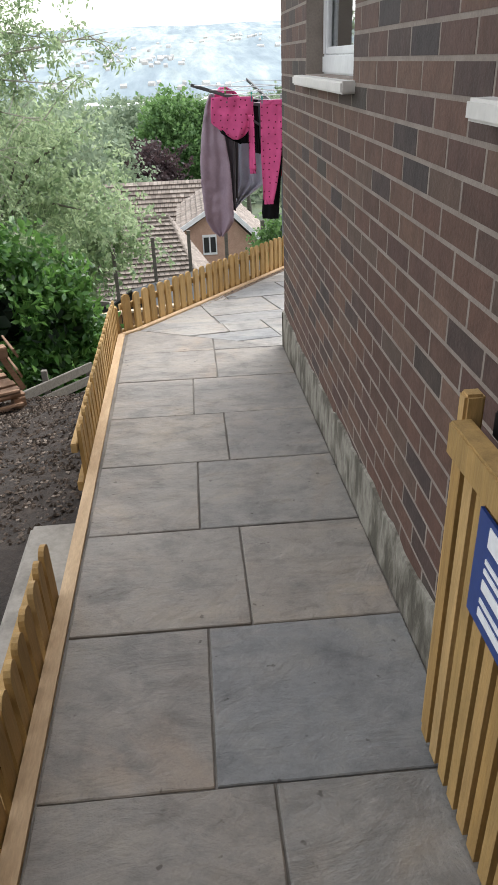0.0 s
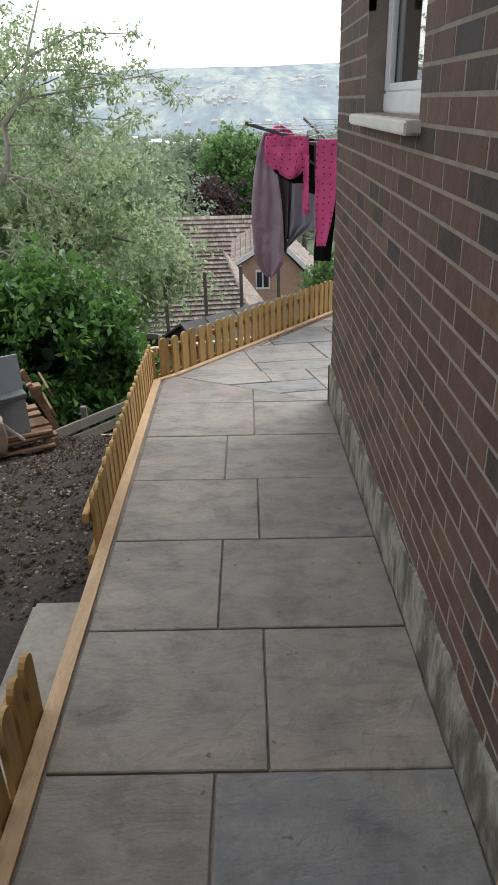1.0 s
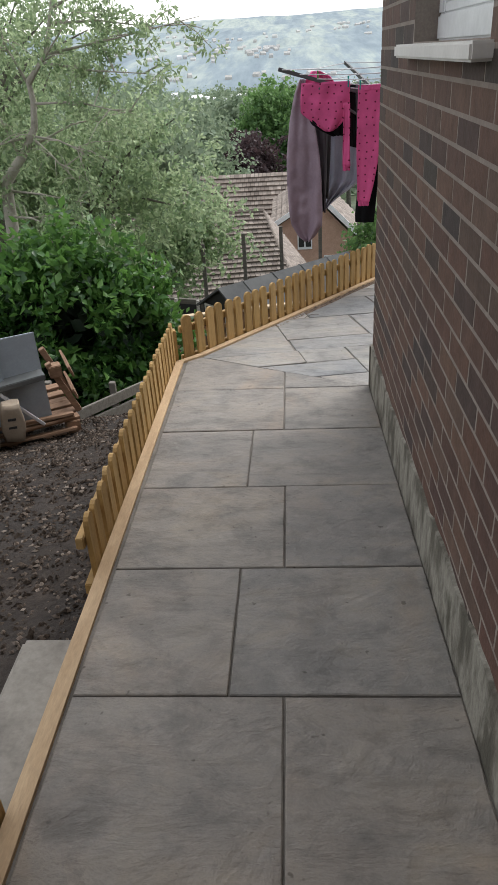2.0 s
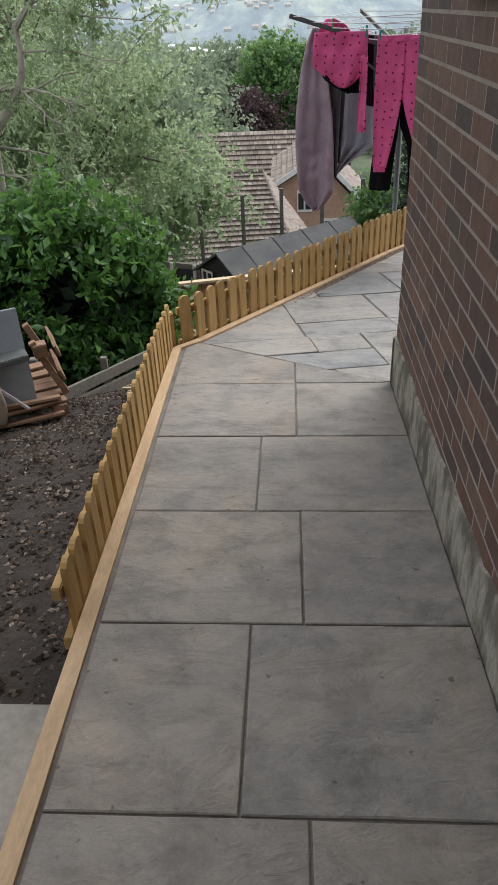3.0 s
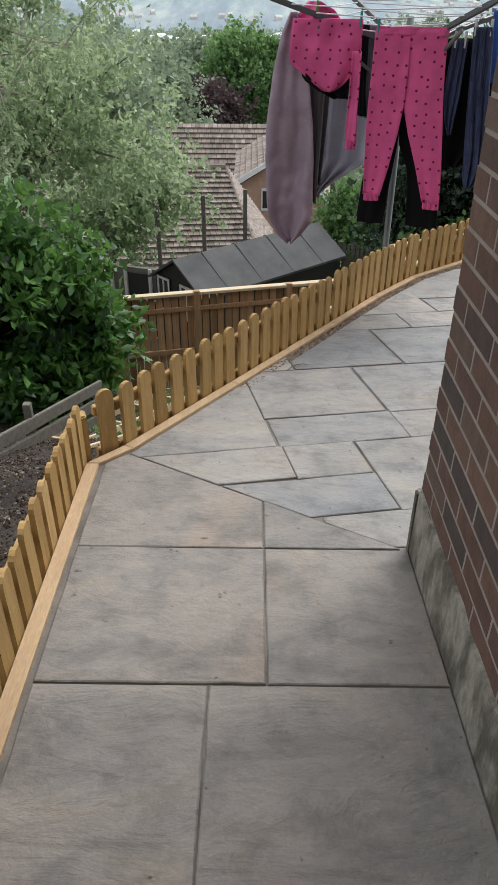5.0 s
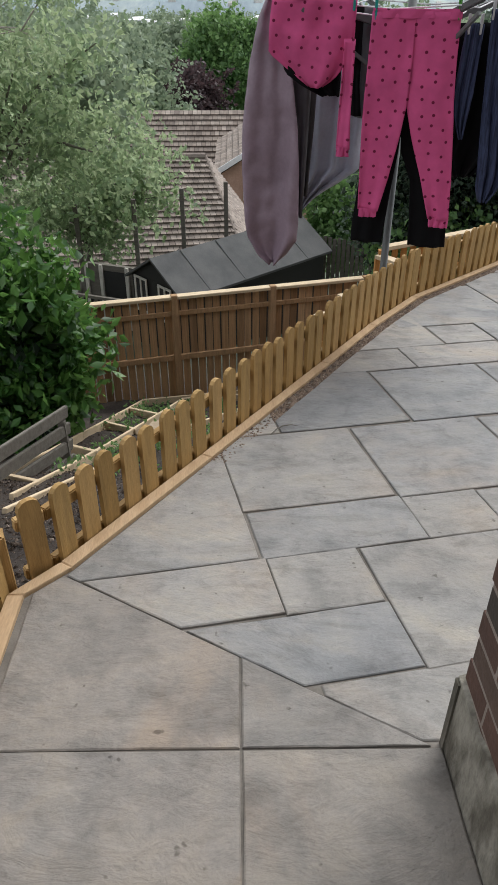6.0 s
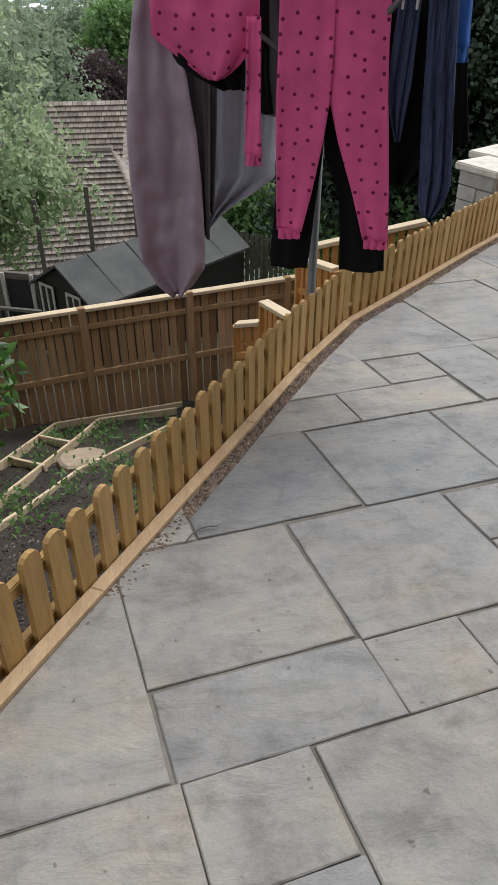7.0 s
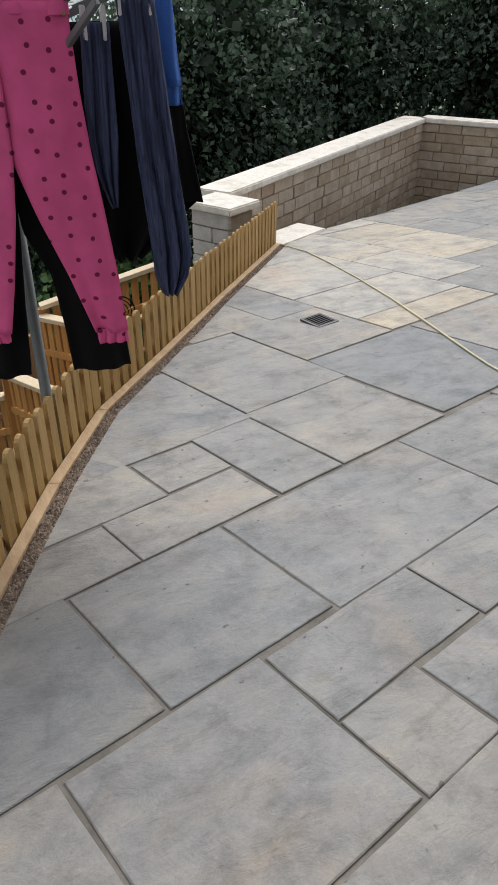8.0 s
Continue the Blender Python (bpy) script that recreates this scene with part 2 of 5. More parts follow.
M["leaf_holly"] = leaf_surface("dark_hedge_leaf", [(0.016, 0.031, 0.021), (0.034, 0.062, 0.039), (0.065, 0.111, 0.068), (0.117, 0.169, 0.114)], 0.40, 0.5)
# Darker leaf copy: shade deep inside laurel and hedges painted into the colour.
M["leaf_inner_shade"] = leaf_surface("inner_leaf_painted_shade", [(0.010, 0.018, 0.012), (0.02, 0.034, 0.02), (0.03, 0.05, 0.03)], 0.5, 0.3)
M["leaf_copper"] = leaf_surface("copper_leaf", [(0.025, 0.016, 0.02), (0.05, 0.032, 0.036), (0.075, 0.048, 0.05)])
M["leaf_green"] = leaf_surface("summer_leaf", [(0.06, 0.13, 0.05), (0.11, 0.21, 0.07), (0.17, 0.29, 0.10)])
M["leaf_mid"] = leaf_surface("wood_leaf", [(0.11, 0.17, 0.11), (0.19, 0.26, 0.17), (0.27, 0.33, 0.22)])
M["bark"] = surface("grey_bark", [(0.11, 0.10, 0.085), (0.20, 0.185, 0.16)], 0.9, 6, 40, 0.7, 0.01, contrast=0.6)
M["palebark"] = surface("pale_grey_bark", [(0.26, 0.24, 0.20), (0.40, 0.375, 0.32), (0.33, 0.31, 0.25)], 0.9, 6, 40, 0.7, 0.01, contrast=0.5)
M["pink"] = dotted_cloth("pink_dotted_jersey", (0.64, 0.10, 0.265), (0.17, 0.014, 0.05), 0.064)
M["mauve"] = surface("mauve_satin", [(0.259, 0.193, 0.237), (0.314, 0.237, 0.286)], 0.45, 5, 50, 0.1, 0.002, contrast=0.3)
M["lilac"] = surface("lilac_grey_cotton", [(0.42, 0.43, 0.52), (0.52, 0.53, 0.62)], 0.8, 5, 60, 0.1, 0.002, contrast=0.3)
M["greycloth"] = plain("dark_grey_cotton", (0.085, 0.08, 0.085), 0.85)
M["blackcloth"] = plain("black_jersey", (0.006, 0.006, 0.007), 0.9, spec=0.15)
M["navy"] = surface("ribbed_navy_towelling", [(0.016, 0.021, 0.042), (0.07, 0.09, 0.18)], 0.9, 30, 90, 0.4, 0.004, (4, 4, 0.12), contrast=0.5)
M["blue"] = plain("bright_blue_cotton", (0.035, 0.12, 0.42), 0.85)
M["red"] = plain("red_cotton", (0.5, 0.03, 0.03), 0.8)
M["steel"] = plain("galvanised_steel", (0.16, 0.17, 0.17), 0.55, 0.5)
M["arm"] = plain("grey_metal_arm", (0.10, 0.10, 0.105), 0.5, 0.3)
M["line"] = plain("white_cord", (0.6, 0.6, 0.62), 0.6)
M["pegteal"] = plain("teal_plastic", (0.02, 0.30, 0.27), 0.4)
M["peggreen"] = plain("green_plastic", (0.10, 0.30, 0.06), 0.4)
M["greyvest"] = plain("mid_grey_cotton", (0.15, 0.15, 0.165), 0.85)
M["iron"] = plain("black_iron", (0.02, 0.02, 0.022), 0.45, 0.6)
M["signblue"] = plain("blue_enamel", (0.02, 0.05, 0.20), 0.4)
M["white"] = plain("white_print", (0.75, 0.76, 0.78), 0.5)
M["greyplastic"] = plain("grey_sheet_plastic", (0.30, 0.335, 0.37), 0.5)
M["pallet"] = surface("rough_pallet_wood", [(0.20, 0.12, 0.075), (0.30, 0.19, 0.125)], 0.85, 5, 40, 0.4, 0.003, (0.8, 5, 5), contrast=0.6)
M["sack"] = surface("beige_sack_paper", [(0.27, 0.215, 0.16), (0.36, 0.30, 0.235)], 0.8, 6, 50, 0.3, 0.003, contrast=0.4)
M["hose"] = plain("pale_hose", (0.60, 0.54, 0.36), 0.5)
M["farwall"] = surface("pale_house_wall", [(0.40, 0.40, 0.40), (0.62, 0.62, 0.61), (0.5, 0.49, 0.47)], 0.9, 0.5, 2, 0, by="island")
gm, nt, p = nodes_of("window_glass")
p.inputs["Base Color"].default_value = (0.9, 0.95, 0.95, 1)
p.inputs["Roughness"].default_value, p.inputs["IOR"].default_value, p.inputs["Transmission Weight"].default_value = 0.01, 1.52, 1.0
M["glass"] = gm

# The sheet of ground: soil close by, grass and woods with the distance down the valley.
gm, nt, p = nodes_of("ground_soil_to_woods")
tc = nt.nodes.new("ShaderNodeTexCoord")
sep = nt.nodes.new("ShaderNodeSeparateXYZ")
nt.links.new(tc.outputs["Object"], sep.inputs[0])
near = nt.nodes.new("ShaderNodeMapRange")
near.inputs["From Min"].default_value, near.inputs["From Max"].default_value = 13.0, 17.0
nt.links.new(sep.outputs["Y"], near.inputs["Value"])
c1, c2 = noise_node(nt, 1.6, 8.0, 0.65), noise_node(nt, 26.0, 6.0, 0.7)
soil = mix_node(nt, ramp_node(nt, c1, [(0.3, (0.015, 0.011, 0.009)), (0.55, (0.038, 0.028, 0.022)), (0.75, (0.08, 0.06, 0.047))]), ramp_node(nt, c2, [(0.3, (0.45, 0.45, 0.45)), (0.7, (1.5, 1.5, 1.5))]), 0.8, "MULTIPLY")
w1, w2 = noise_node(nt, 0.012, 8.0, 0.65), noise_node(nt, 0.11, 6.0, 0.6)
wood = mix_node(nt, ramp_node(nt, w1, [(0.38, (0.045, 0.065, 0.045)), (0.52, (0.09, 0.12, 0.075)), (0.6, (0.17, 0.20, 0.10)), (0.7, (0.10, 0.13, 0.08))]), ramp_node(nt, w2, [(0.3, (0.5, 0.5, 0.5)), (0.7, (1.3, 1.3, 1.3))]), 0.7, "MULTIPLY")
nt.links.new(mix_node(nt, soil, wood, near.outputs[0]), p.inputs["Base Color"])
p.inputs["Roughness"].default_value = 0.95
bp = nt.nodes.new("ShaderNodeBump")
bp.inputs["Strength"].default_value, bp.inputs["Distance"].default_value = 0.9, 0.03
nt.links.new(c2, bp.inputs["Height"])
nt.links.new(bp.outputs[0], p.inputs["Normal"])
M["ground"] = gm

# The far side of the valley, kilometres off; summer haze painted as pale tones and glow.
gm, nt, p = nodes_of("far_hills_painted_haze")
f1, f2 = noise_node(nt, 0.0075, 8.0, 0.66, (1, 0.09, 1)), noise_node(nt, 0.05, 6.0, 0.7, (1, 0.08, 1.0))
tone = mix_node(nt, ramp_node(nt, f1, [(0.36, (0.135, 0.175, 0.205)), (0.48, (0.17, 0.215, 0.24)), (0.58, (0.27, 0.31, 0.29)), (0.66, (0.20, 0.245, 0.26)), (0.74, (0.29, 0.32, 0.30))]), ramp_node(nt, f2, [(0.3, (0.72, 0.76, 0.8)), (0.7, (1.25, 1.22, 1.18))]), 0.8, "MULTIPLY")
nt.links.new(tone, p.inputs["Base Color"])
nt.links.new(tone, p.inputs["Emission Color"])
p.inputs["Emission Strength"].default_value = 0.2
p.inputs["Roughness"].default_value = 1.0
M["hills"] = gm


# ---- mesh helpers ----
def mesh_ob(name, bm, material, parent=None, label="", smooth=False):
    me = bpy.data.meshes.new(name)
    bm.normal_update()
    bm.to_mesh(me)
    bm.free()
    me.materials.append(material)
    if smooth:
        for f in me.polygons:
            f.use_smooth = True
    ob = new(name, me)
    if parent:
        ob.parent = parent
    if label:
        ob["label"] = label
    return ob


def part(name, bm, material, parent, label="", smooth=False):
    return mesh_ob(name, bm, material, parent, label, smooth)


def thing(name, label, category, at=(0, 0, 0), group="", kind="", turn=0.0):
    ob = new(name)
    ob.matrix_world = pose(*at, 0, 0, turn)
    return tagged(ob, label, category, group, kind)


def add_box(bm, x0, x1, y0, y1, z0, z1, m=None, bevel=0.0):
    r = bmesh.ops.create_cube(bm, size=1.0)
    vs = r["verts"]
    for v in vs:
        v.co = Vector((x0 + (v.co.x + 0.5) * (x1 - x0), y0 + (v.co.y + 0.5) * (y1 - y0), z0 + (v.co.z + 0.5) * (z1 - z0)))
    if bevel:
        es = {e for v in vs for e in v.link_edges}
        vs = bmesh.ops.bevel(bm, geom=list(es), offset=bevel, segments=2, affect="EDGES")["verts"]
        vs = list({v for f in bm.faces for v in f.verts if v in set(vs)}) or vs
    if m:
        bmesh.ops.transform(bm, matrix=m, verts=vs)
    return vs


def box(x0, x1, y0, y1, z0, z1, bevel=0.0, m=None):
    bm = bmesh.new()
    add_box(bm, x0, x1, y0, y1, z0, z1, None, bevel)
    if m:
        bmesh.ops.transform(bm, matrix=m, verts=bm.verts)
    return bm


def beam(a, b, w, h, bevel=0.004):
    """A squared timber from a to b, w across and h high."""
    a, b = Vector(a), Vector(b)
    d = b - a
    bm = box(-w / 2, w / 2, 0, d.length, -h / 2, h / 2, bevel)
    bmesh.ops.transform(bm, matrix=Matrix.Translation(a) @ d.to_track_quat("Y", "Z").to_matrix().to_4x4(), verts=bm.verts)
    return bm


def tube(points, radii, n=8):
    """A round, tapering tube through points."""
    bm = bmesh.new()
    rings = []
    pts = [Vector(p) for p in points]
    for i, p in enumerate(pts):
        d = (pts[min(i + 1, len(pts) - 1)] - pts[max(i - 1, 0)]).normalized()
        q = d.to_track_quat("Z", "Y")
        r = radii[i] if isinstance(radii, (list, tuple)) else radii
        rings.append([bm.verts.new(p + q @ Vector((r * math.cos(2 * math.pi * k / n), r * math.sin(2 * math.pi * k / n), 0))) for k in range(n)])
    for a, b in zip(rings, rings[1:]):
        for k in range(n):
            bm.faces.new((a[k], a[(k + 1) % n], b[(k + 1) % n], b[k]))
    bm.faces.new(rings[0][::-1])
    bm.faces.new(rings[-1])
    return bm


def prism(poly, zlow, zhigh, bevel=0.0):
    """A flat piece with a polygon outline; zlow and zhigh are functions of x, y. Its upper rim is worn."""
    bm = bmesh.new()
    c = sum((Vector(q) for q in poly), Vector((0, 0))) / len(poly)
    lo = [bm.verts.new((x, y, zlow(x, y))) for x, y in poly]
    mid = [bm.verts.new((x, y, zhigh(x, y) - bevel)) for x, y in poly]
    top = []
    for x, y in poly:
        d = c - Vector((x, y))
        s = Vector((x, y)) + d.normalized() * min(bevel * 1.4, d.length * 0.3)
        top.append(bm.verts.new((s.x, s.y, zhigh(s.x, s.y))))
    n = len(poly)
    for k in range(n):
        j = (k + 1) % n
        bm.faces.new((lo[k], lo[j], mid[j], mid[k]))
        bm.faces.new((mid[k], mid[j], top[j], top[k]))
    bm.faces.new(top)
    bm.faces.new(lo[::-1])
    bmesh.ops.recalc_face_normals(bm, faces=bm.faces)
    return bm


def clip(poly, a, b):
    """What of a polygon lies to the left of the line from a to b."""
    out = []
    side = lambda q: (b[0] - a[0]) * (q[1] - a[1]) - (b[1] - a[1]) * (q[0] - a[0])
    for i, q in enumerate(poly):
        r = poly[(i + 1) % len(poly)]
        s, t = side(q), side(r)
        if s >= 0:
            out.append(q)
        if s * t < 0:
            k = s / (s - t)
            out.append((q[0] + k * (r[0] - q[0]), q[1] + k * (r[1] - q[1])))
    return out


def area(poly):
    return 0.5 * sum(p[0] * q[1] - q[0] * p[1] for p, q in zip(poly, poly[1:] + poly[:1]))


def raw(name, verts, faces, material, parent=None, label=""):
    me = bpy.data.meshes.new(name)
    me.from_pydata(verts, [], faces)
    me.materials.append(material)
    ob = new(name, me)
    if parent:
        ob.parent = parent
    if label:
        ob["label"] = label
    return ob


def leaves(name, spots, size, material, parent=None, label="", seed=1, droop=0.3, slim=0.45):
    """A crown of single folded leaves; spots is an n x 3 array of places."""
    rng = np.random.default_rng(seed)
    n = len(spots)
    d = rng.normal(size=(n, 3))
    d[:, 2] -= droop
    d /= np.linalg.norm(d, axis=1)[:, None]
    s = np.cross(d, rng.normal(size=(n, 3)))
    s /= np.linalg.norm(s, axis=1)[:, None] + 1e-9
    L = size * rng.uniform(0.6, 1.35, (n, 1))
    fold = np.cross(d, s) * L * 0.12
    v = np.stack([spots, spots + d * L * 0.5 + s * L * slim + fold, spots + d * L, spots + d * L * 0.5 - s * L * slim + fold], 1).reshape(-1, 3)
    me = bpy.data.meshes.new(name)
    me.vertices.add(4 * n)
    me.vertices.foreach_set("co", v.astype(np.float32).ravel())
    tri = (np.arange(n)[:, None] * 4 + np.array([0, 1, 2, 0, 2, 3])).ravel()
    me.loops.add(6 * n)
    me.loops.foreach_set("vertex_index", tri.astype(np.int32))
    me.polygons.add(2 * n)
    me.polygons.foreach_set("loop_start", np.arange(0, 6 * n, 3, dtype=np.int32))
    me.polygons.foreach_set("loop_total", np.full(2 * n, 3, dtype=np.int32))
    me.update()
    me.validate()
    me.materials.append(material)
    ob = new(name, me)
    if parent:
        ob.parent = parent
    if label:
        ob["label"] = label
    return ob


def clumps(rng, centre, radii, count, per, spread, shell=0.45, low=-1.0):
    """Places for leaves: clumps spread through an ellipsoid, most of them near its skin."""
    u = rng.normal(size=(count, 3))
    u /= np.linalg.norm(u, axis=1)[:, None]
    u[:, 2] = np.maximum(u[:, 2], low)
    r = rng.uniform(shell, 1.08, (count, 1)) * rng.uniform(0.85, 1.1, (count, 1))
    c = np.array(centre) + u * r * np.array(radii)
    return (c[:, None, :] + rng.normal(size=(count, per, 3)) * spread).reshape(-1, 3)


# ---- the lie of the land ----
def G(x, y):
    """The paving: it falls away along the house, and a little faster past the corner."""
    return -0.2437 - 0.0067 * x + (0.072 if y < 3.335 else 0.088) * (3.335 - y)


def bank(y):
    return float(np.interp(y, [-60, -10, 0, 1.2, 3, 5.3, 8, 12, 16, 22, 35, 80, 300, 700, 1100], [7, 1.0, -0.2, -0.42, -0.85, -1.5, -2.75, -4.45, -5.4, -6.6, -10.5, -19, -32, -44, -46]))


KERB = [(-0.42, -0.40), (-0.53, 3.86), (-0.41, 3.99), (0.018, 4.69), (0.622, 5.69), (0.985, 6.3), (1.38, 6.88), (1.97, 7.49), (2.80, 8.37), (4.05, 9.65)]
KERB = [(-0.36, -3.2)] + KERB
EDGE = KERB + [(4.67, 9.96), (8.84, 11.49), (14.0, 13.4), (14.0, -3.2)]


def edge_distance(x, y):
    """Distance to the paved platform's rim, negative inside."""
    best, inside = 1e9, False
    for (ax, ay), (bx, by) in zip(EDGE, EDGE[1:] + EDGE[:1]):
        dx, dy = bx - ax, by - ay
        k = min(1, max(0, ((x - ax) * dx + (y - ay) * dy) / (dx * dx + dy * dy)))
        best = min(best, math.hypot(x - ax - k * dx, y - ay - k * dy))
        if (ay > y) != (by > y) and x < ax + (y - ay) / (by - ay) * dx:
            inside = not inside
    return -best if inside else best


def land(x, y):
    b = bank(y)
    if -4 < y < 40 and -40 < x < 60:
        d = edge_distance(x, y)
        g = G(x, y) - 0.22
        if d < 0:
            return min(g, b if y < 0 else g)
        b = b + (min(g - 0.1, b + 2.2) - b) * math.exp(-d / 0.7) if g > b else min(b, g)
        b += 0.09 * noise.noise((x * 0.9, y * 0.9, 0)) + 0.035 * noise.noise((x * 4, y * 4, 3)) + 0.015 * noise.noise((x * 11, y * 11, 7))
    elif y > 60:
        b += min(6.0, y * 0.02) * noise.noise((x * 0.008, y * 0.008, 1))
        b += 0.02 * max(0, abs(x) - 120)
    return b


# ---- ground and far hills ----
def axis(stops):
    out = []
    for a, b, n in stops:
        out += list(np.linspace(a, b, n, endpoint=False))
    return out + [stops[-1][1]]


gx = axis([(-900, -60, 14), (-60, -6, 22), (-6, 6, 90), (6, 60, 26), (60, 900, 14)])
gy = axis([(-60, -4, 10), (-4, 14, 130), (14, 40, 40), (40, 200, 30), (200, 1100, 26)])
verts = [(x, y, land(x, y)) for y in gy for x in gx]
W = len(gx)
faces = [(j * W + i, j * W + i + 1, (j + 1) * W + i + 1, (j + 1) * W + i) for j in range(len(gy) - 1) for i in range(W - 1)]
ground = raw("ground", verts, faces, M["ground"])
tagged(ground, "dark soil bank falling to grass and woods", "ground", kind="structure")
for f in ground.data.polygons:
    f.use_smooth = True

hx = axis([(-2600, 2600, 90)])
hy = axis([(1080, 4600, 46)])
verts = []
for y in hy:
    for x in hx:
        k = (y - 1080) / 3520
        z = -47 + 215 * k ** 0.8 + 26 * noise.noise((x * 0.0011, y * 0.0013, 5)) * min(1, k * 5) + 9 * noise.noise((x * 0.006, y * 0.006, 2)) * min(1, k * 5) + 0.012 * x * k
        verts.append((x, y, z))
W = len(hx)
faces = [(j * W + i, j * W + i + 1, (j + 1) * W + i + 1, (j + 1) * W + i) for j in range(len(hy) - 1) for i in range(W - 1)]
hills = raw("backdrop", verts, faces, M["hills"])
tagged(hills, "wooded hillside across the valley, haze painted in", "hillside", kind="structure")

# ---- house: wall with openings, plinth, windows ----
X0, YC = 0.62, 3.32
WIN = [(1.385, 2.40, 1.44, 2.50), (-0.98, 0.06, 1.44, 2.50)]
house_wall = tagged(thing("wall_east", "brown brick house wall with pale mortar joints", "wall"), kind="structure")
TOP = 4.3
# inner leaf of the wall in blocks round the two openings
bm = bmesh.new()
spans = [(-4.0, -0.98), (0.06, 1.385), (2.40, YC - 0.012)]
for a, b in spans:
    add_box(bm, X0 + 0.0003, X0 + 0.3, a, b, -0.9, TOP)
for a, b, z0, z1 in WIN:
    add_box(bm, X0 + 0.0003, X0 + 0.3, a, b, -0.9, z0)
    add_box(bm, X0 + 0.0003, X0 + 0.3, a, b, z1, TOP)
part("mortar_bed", bm, M["mortar"], house_wall, "pale recessed mortar")
gable_wall = tagged(thing("wall_north", "brown brick end wall of the house", "wall"), kind="structure")
part("mortar_bed", box(X0 + 0.3, 7.6, YC - 0.3, YC - 0.005, -1.0, TOP), M["mortar"], gable_wall)
tagged(mesh_ob("wall_south", box(X0 + 0.012, 7.6, -4.3, -4.0, -0.9, TOP), M["mortar"]), "plain far end wall of the house", "wall", kind="structure")
tagged(mesh_ob("wall_west", box(7.6, 7.9, -4.3, YC - 0.012, -1.0, TOP), M["mortar"]), "plain rear wall of the house", "wall", kind="structure")
tagged(mesh_ob("ceiling", box(X0 - 0.4, 8.2, -4.6, YC + 0.3, TOP, TOP + 0.2), M["cream"]), "plain flat top closing the house", "ceiling", kind="structure")
tagged(mesh_ob("floor", box(X0 + 0.3, 7.6, -4.0, YC - 0.3, 0.1, 0.2), M["dark"]), "dark floor inside the house", "floor", kind="structure")

# Unseen wall, added to block sky light from behind the start of the path.
tagged(mesh_ob("wall_behind", box(-4.5, X0 + 0.01, -3.65, -3.3, -0.6, 4.2), M["render"]), "plain unseen wall added behind the path to block sky light", "wall", kind="structure")

# rendered plinth, ragged at the top, following the fall of the path
bm = bmesh.new()
ys = np.linspace(-4.0, YC + 0.012, 110)
low, topv, back = [], [], []
for y in ys:
    h = float(np.interp(y, [-4, -0.4, 0.2, 1.2, 2.5, 3.4], [0.42, 0.23, 0.185, 0.13, 0.02, -0.01])) + 0.03 * noise.noise((y * 4, 0, 0)) + 0.02 * noise.noise((y * 13, 2, 0))
    low.append(bm.verts.new((X0 - 0.016 + 0.004 * noise.noise((y * 6, 9, 0)), y, -0.7)))
    topv.append(bm.verts.new((X0 - 0.010 + 0.005 * noise.noise((y * 9, 5, 0)), y, h)))
    back.append(bm.verts.new((X0 + 0.02, y, h + 0.012)))
for k in range(len(ys) - 1):
    bm.faces.new((low[k + 1], low[k], topv[k], topv[k + 1]))
    bm.faces.new((topv[k + 1], topv[k], back[k], back[k + 1]))
for seq in ((0, 1), (-1, -1)):
    a = seq[0]
    bm.faces.new((low[a], topv[a], back[a]) if seq[1] > 0 else (back[a], topv[a], low[a]))
part("plinth", bm, M["render"], house_wall, "patchy grey cement render along the foot")
part("plinth", box(X0 - 0.016, 7.6, YC - 0.01, YC + 0.012, -1.0, -0.01), M["render"], gable_wall, "grey cement render")


def make_window(name, a, b, z0, z1):
    w = tagged(thing(name, "white plastic framed window with a pale sill", "window"), kind="structure")
    x = X0 + 0.075
    part("window_frame", box(x, x + 0.06, a, b, z0, z0 + 0.075, 0.006), M["upvc"], w)
    part("window_frame", box(x, x + 0.06, a, b, z1 - 0.07, z1, 0.006), M["upvc"], w)
    for u, v in ((a, a + 0.065), (b - 0.065, b)):
        part("window_frame", box(x + 0.002, x + 0.058, u, v, z0 + 0.074, z1 - 0.069, 0.006), M["upvc"], w)
    for u, v in ((a + 0.06, b - 0.06),):
        q = part("pane", box(x + 0.03, x + 0.036, u, v, z0 + 0.07, z1 - 0.065), M["glass"], w)
        q.visible_shadow = False
        for s, t in ((u, u + 0.03), (v - 0.03, v)):
            part("bead", box(x + 0.006, x + 0.028, s, t, z0 + 0.076, z1 - 0.07, 0.004), M["upvc"], w)
        part("bead", box(x + 0.006, x + 0.028, u + 0.03, v - 0.03, z0 + 0.076, z0 + 0.106, 0.004), M["upvc"], w)
    part("window_sill", box(X0 - 0.05, X0 + 0.08, a - 0.04, b + 0.11, z0 - 0.044, z0 - 0.004, 0.006), M["sill"], w, "chipped off-white painted sill")
    return w


make_window("window_1", *WIN[0])
make_window("window_2", *WIN[1])

# ---- kerb, fence ----
def shift_line(pts, d):
    """A polyline moved d to its left."""
    out = []
    for i, p in enumerate(pts):
        a, b = Vector(pts[max(0, i - 1)]), Vector(pts[min(len(pts) - 1, i + 1)])
        t = (b - a).normalized()
        out.append((p[0] - t.y * d, p[1] + t.x * d))
    return out


kerb = tagged(thing("kerb", "pale softwood timber edging round the paving", "kerb"), kind="structure")
inner, outer = KERB, shift_line(KERB, 0.048)
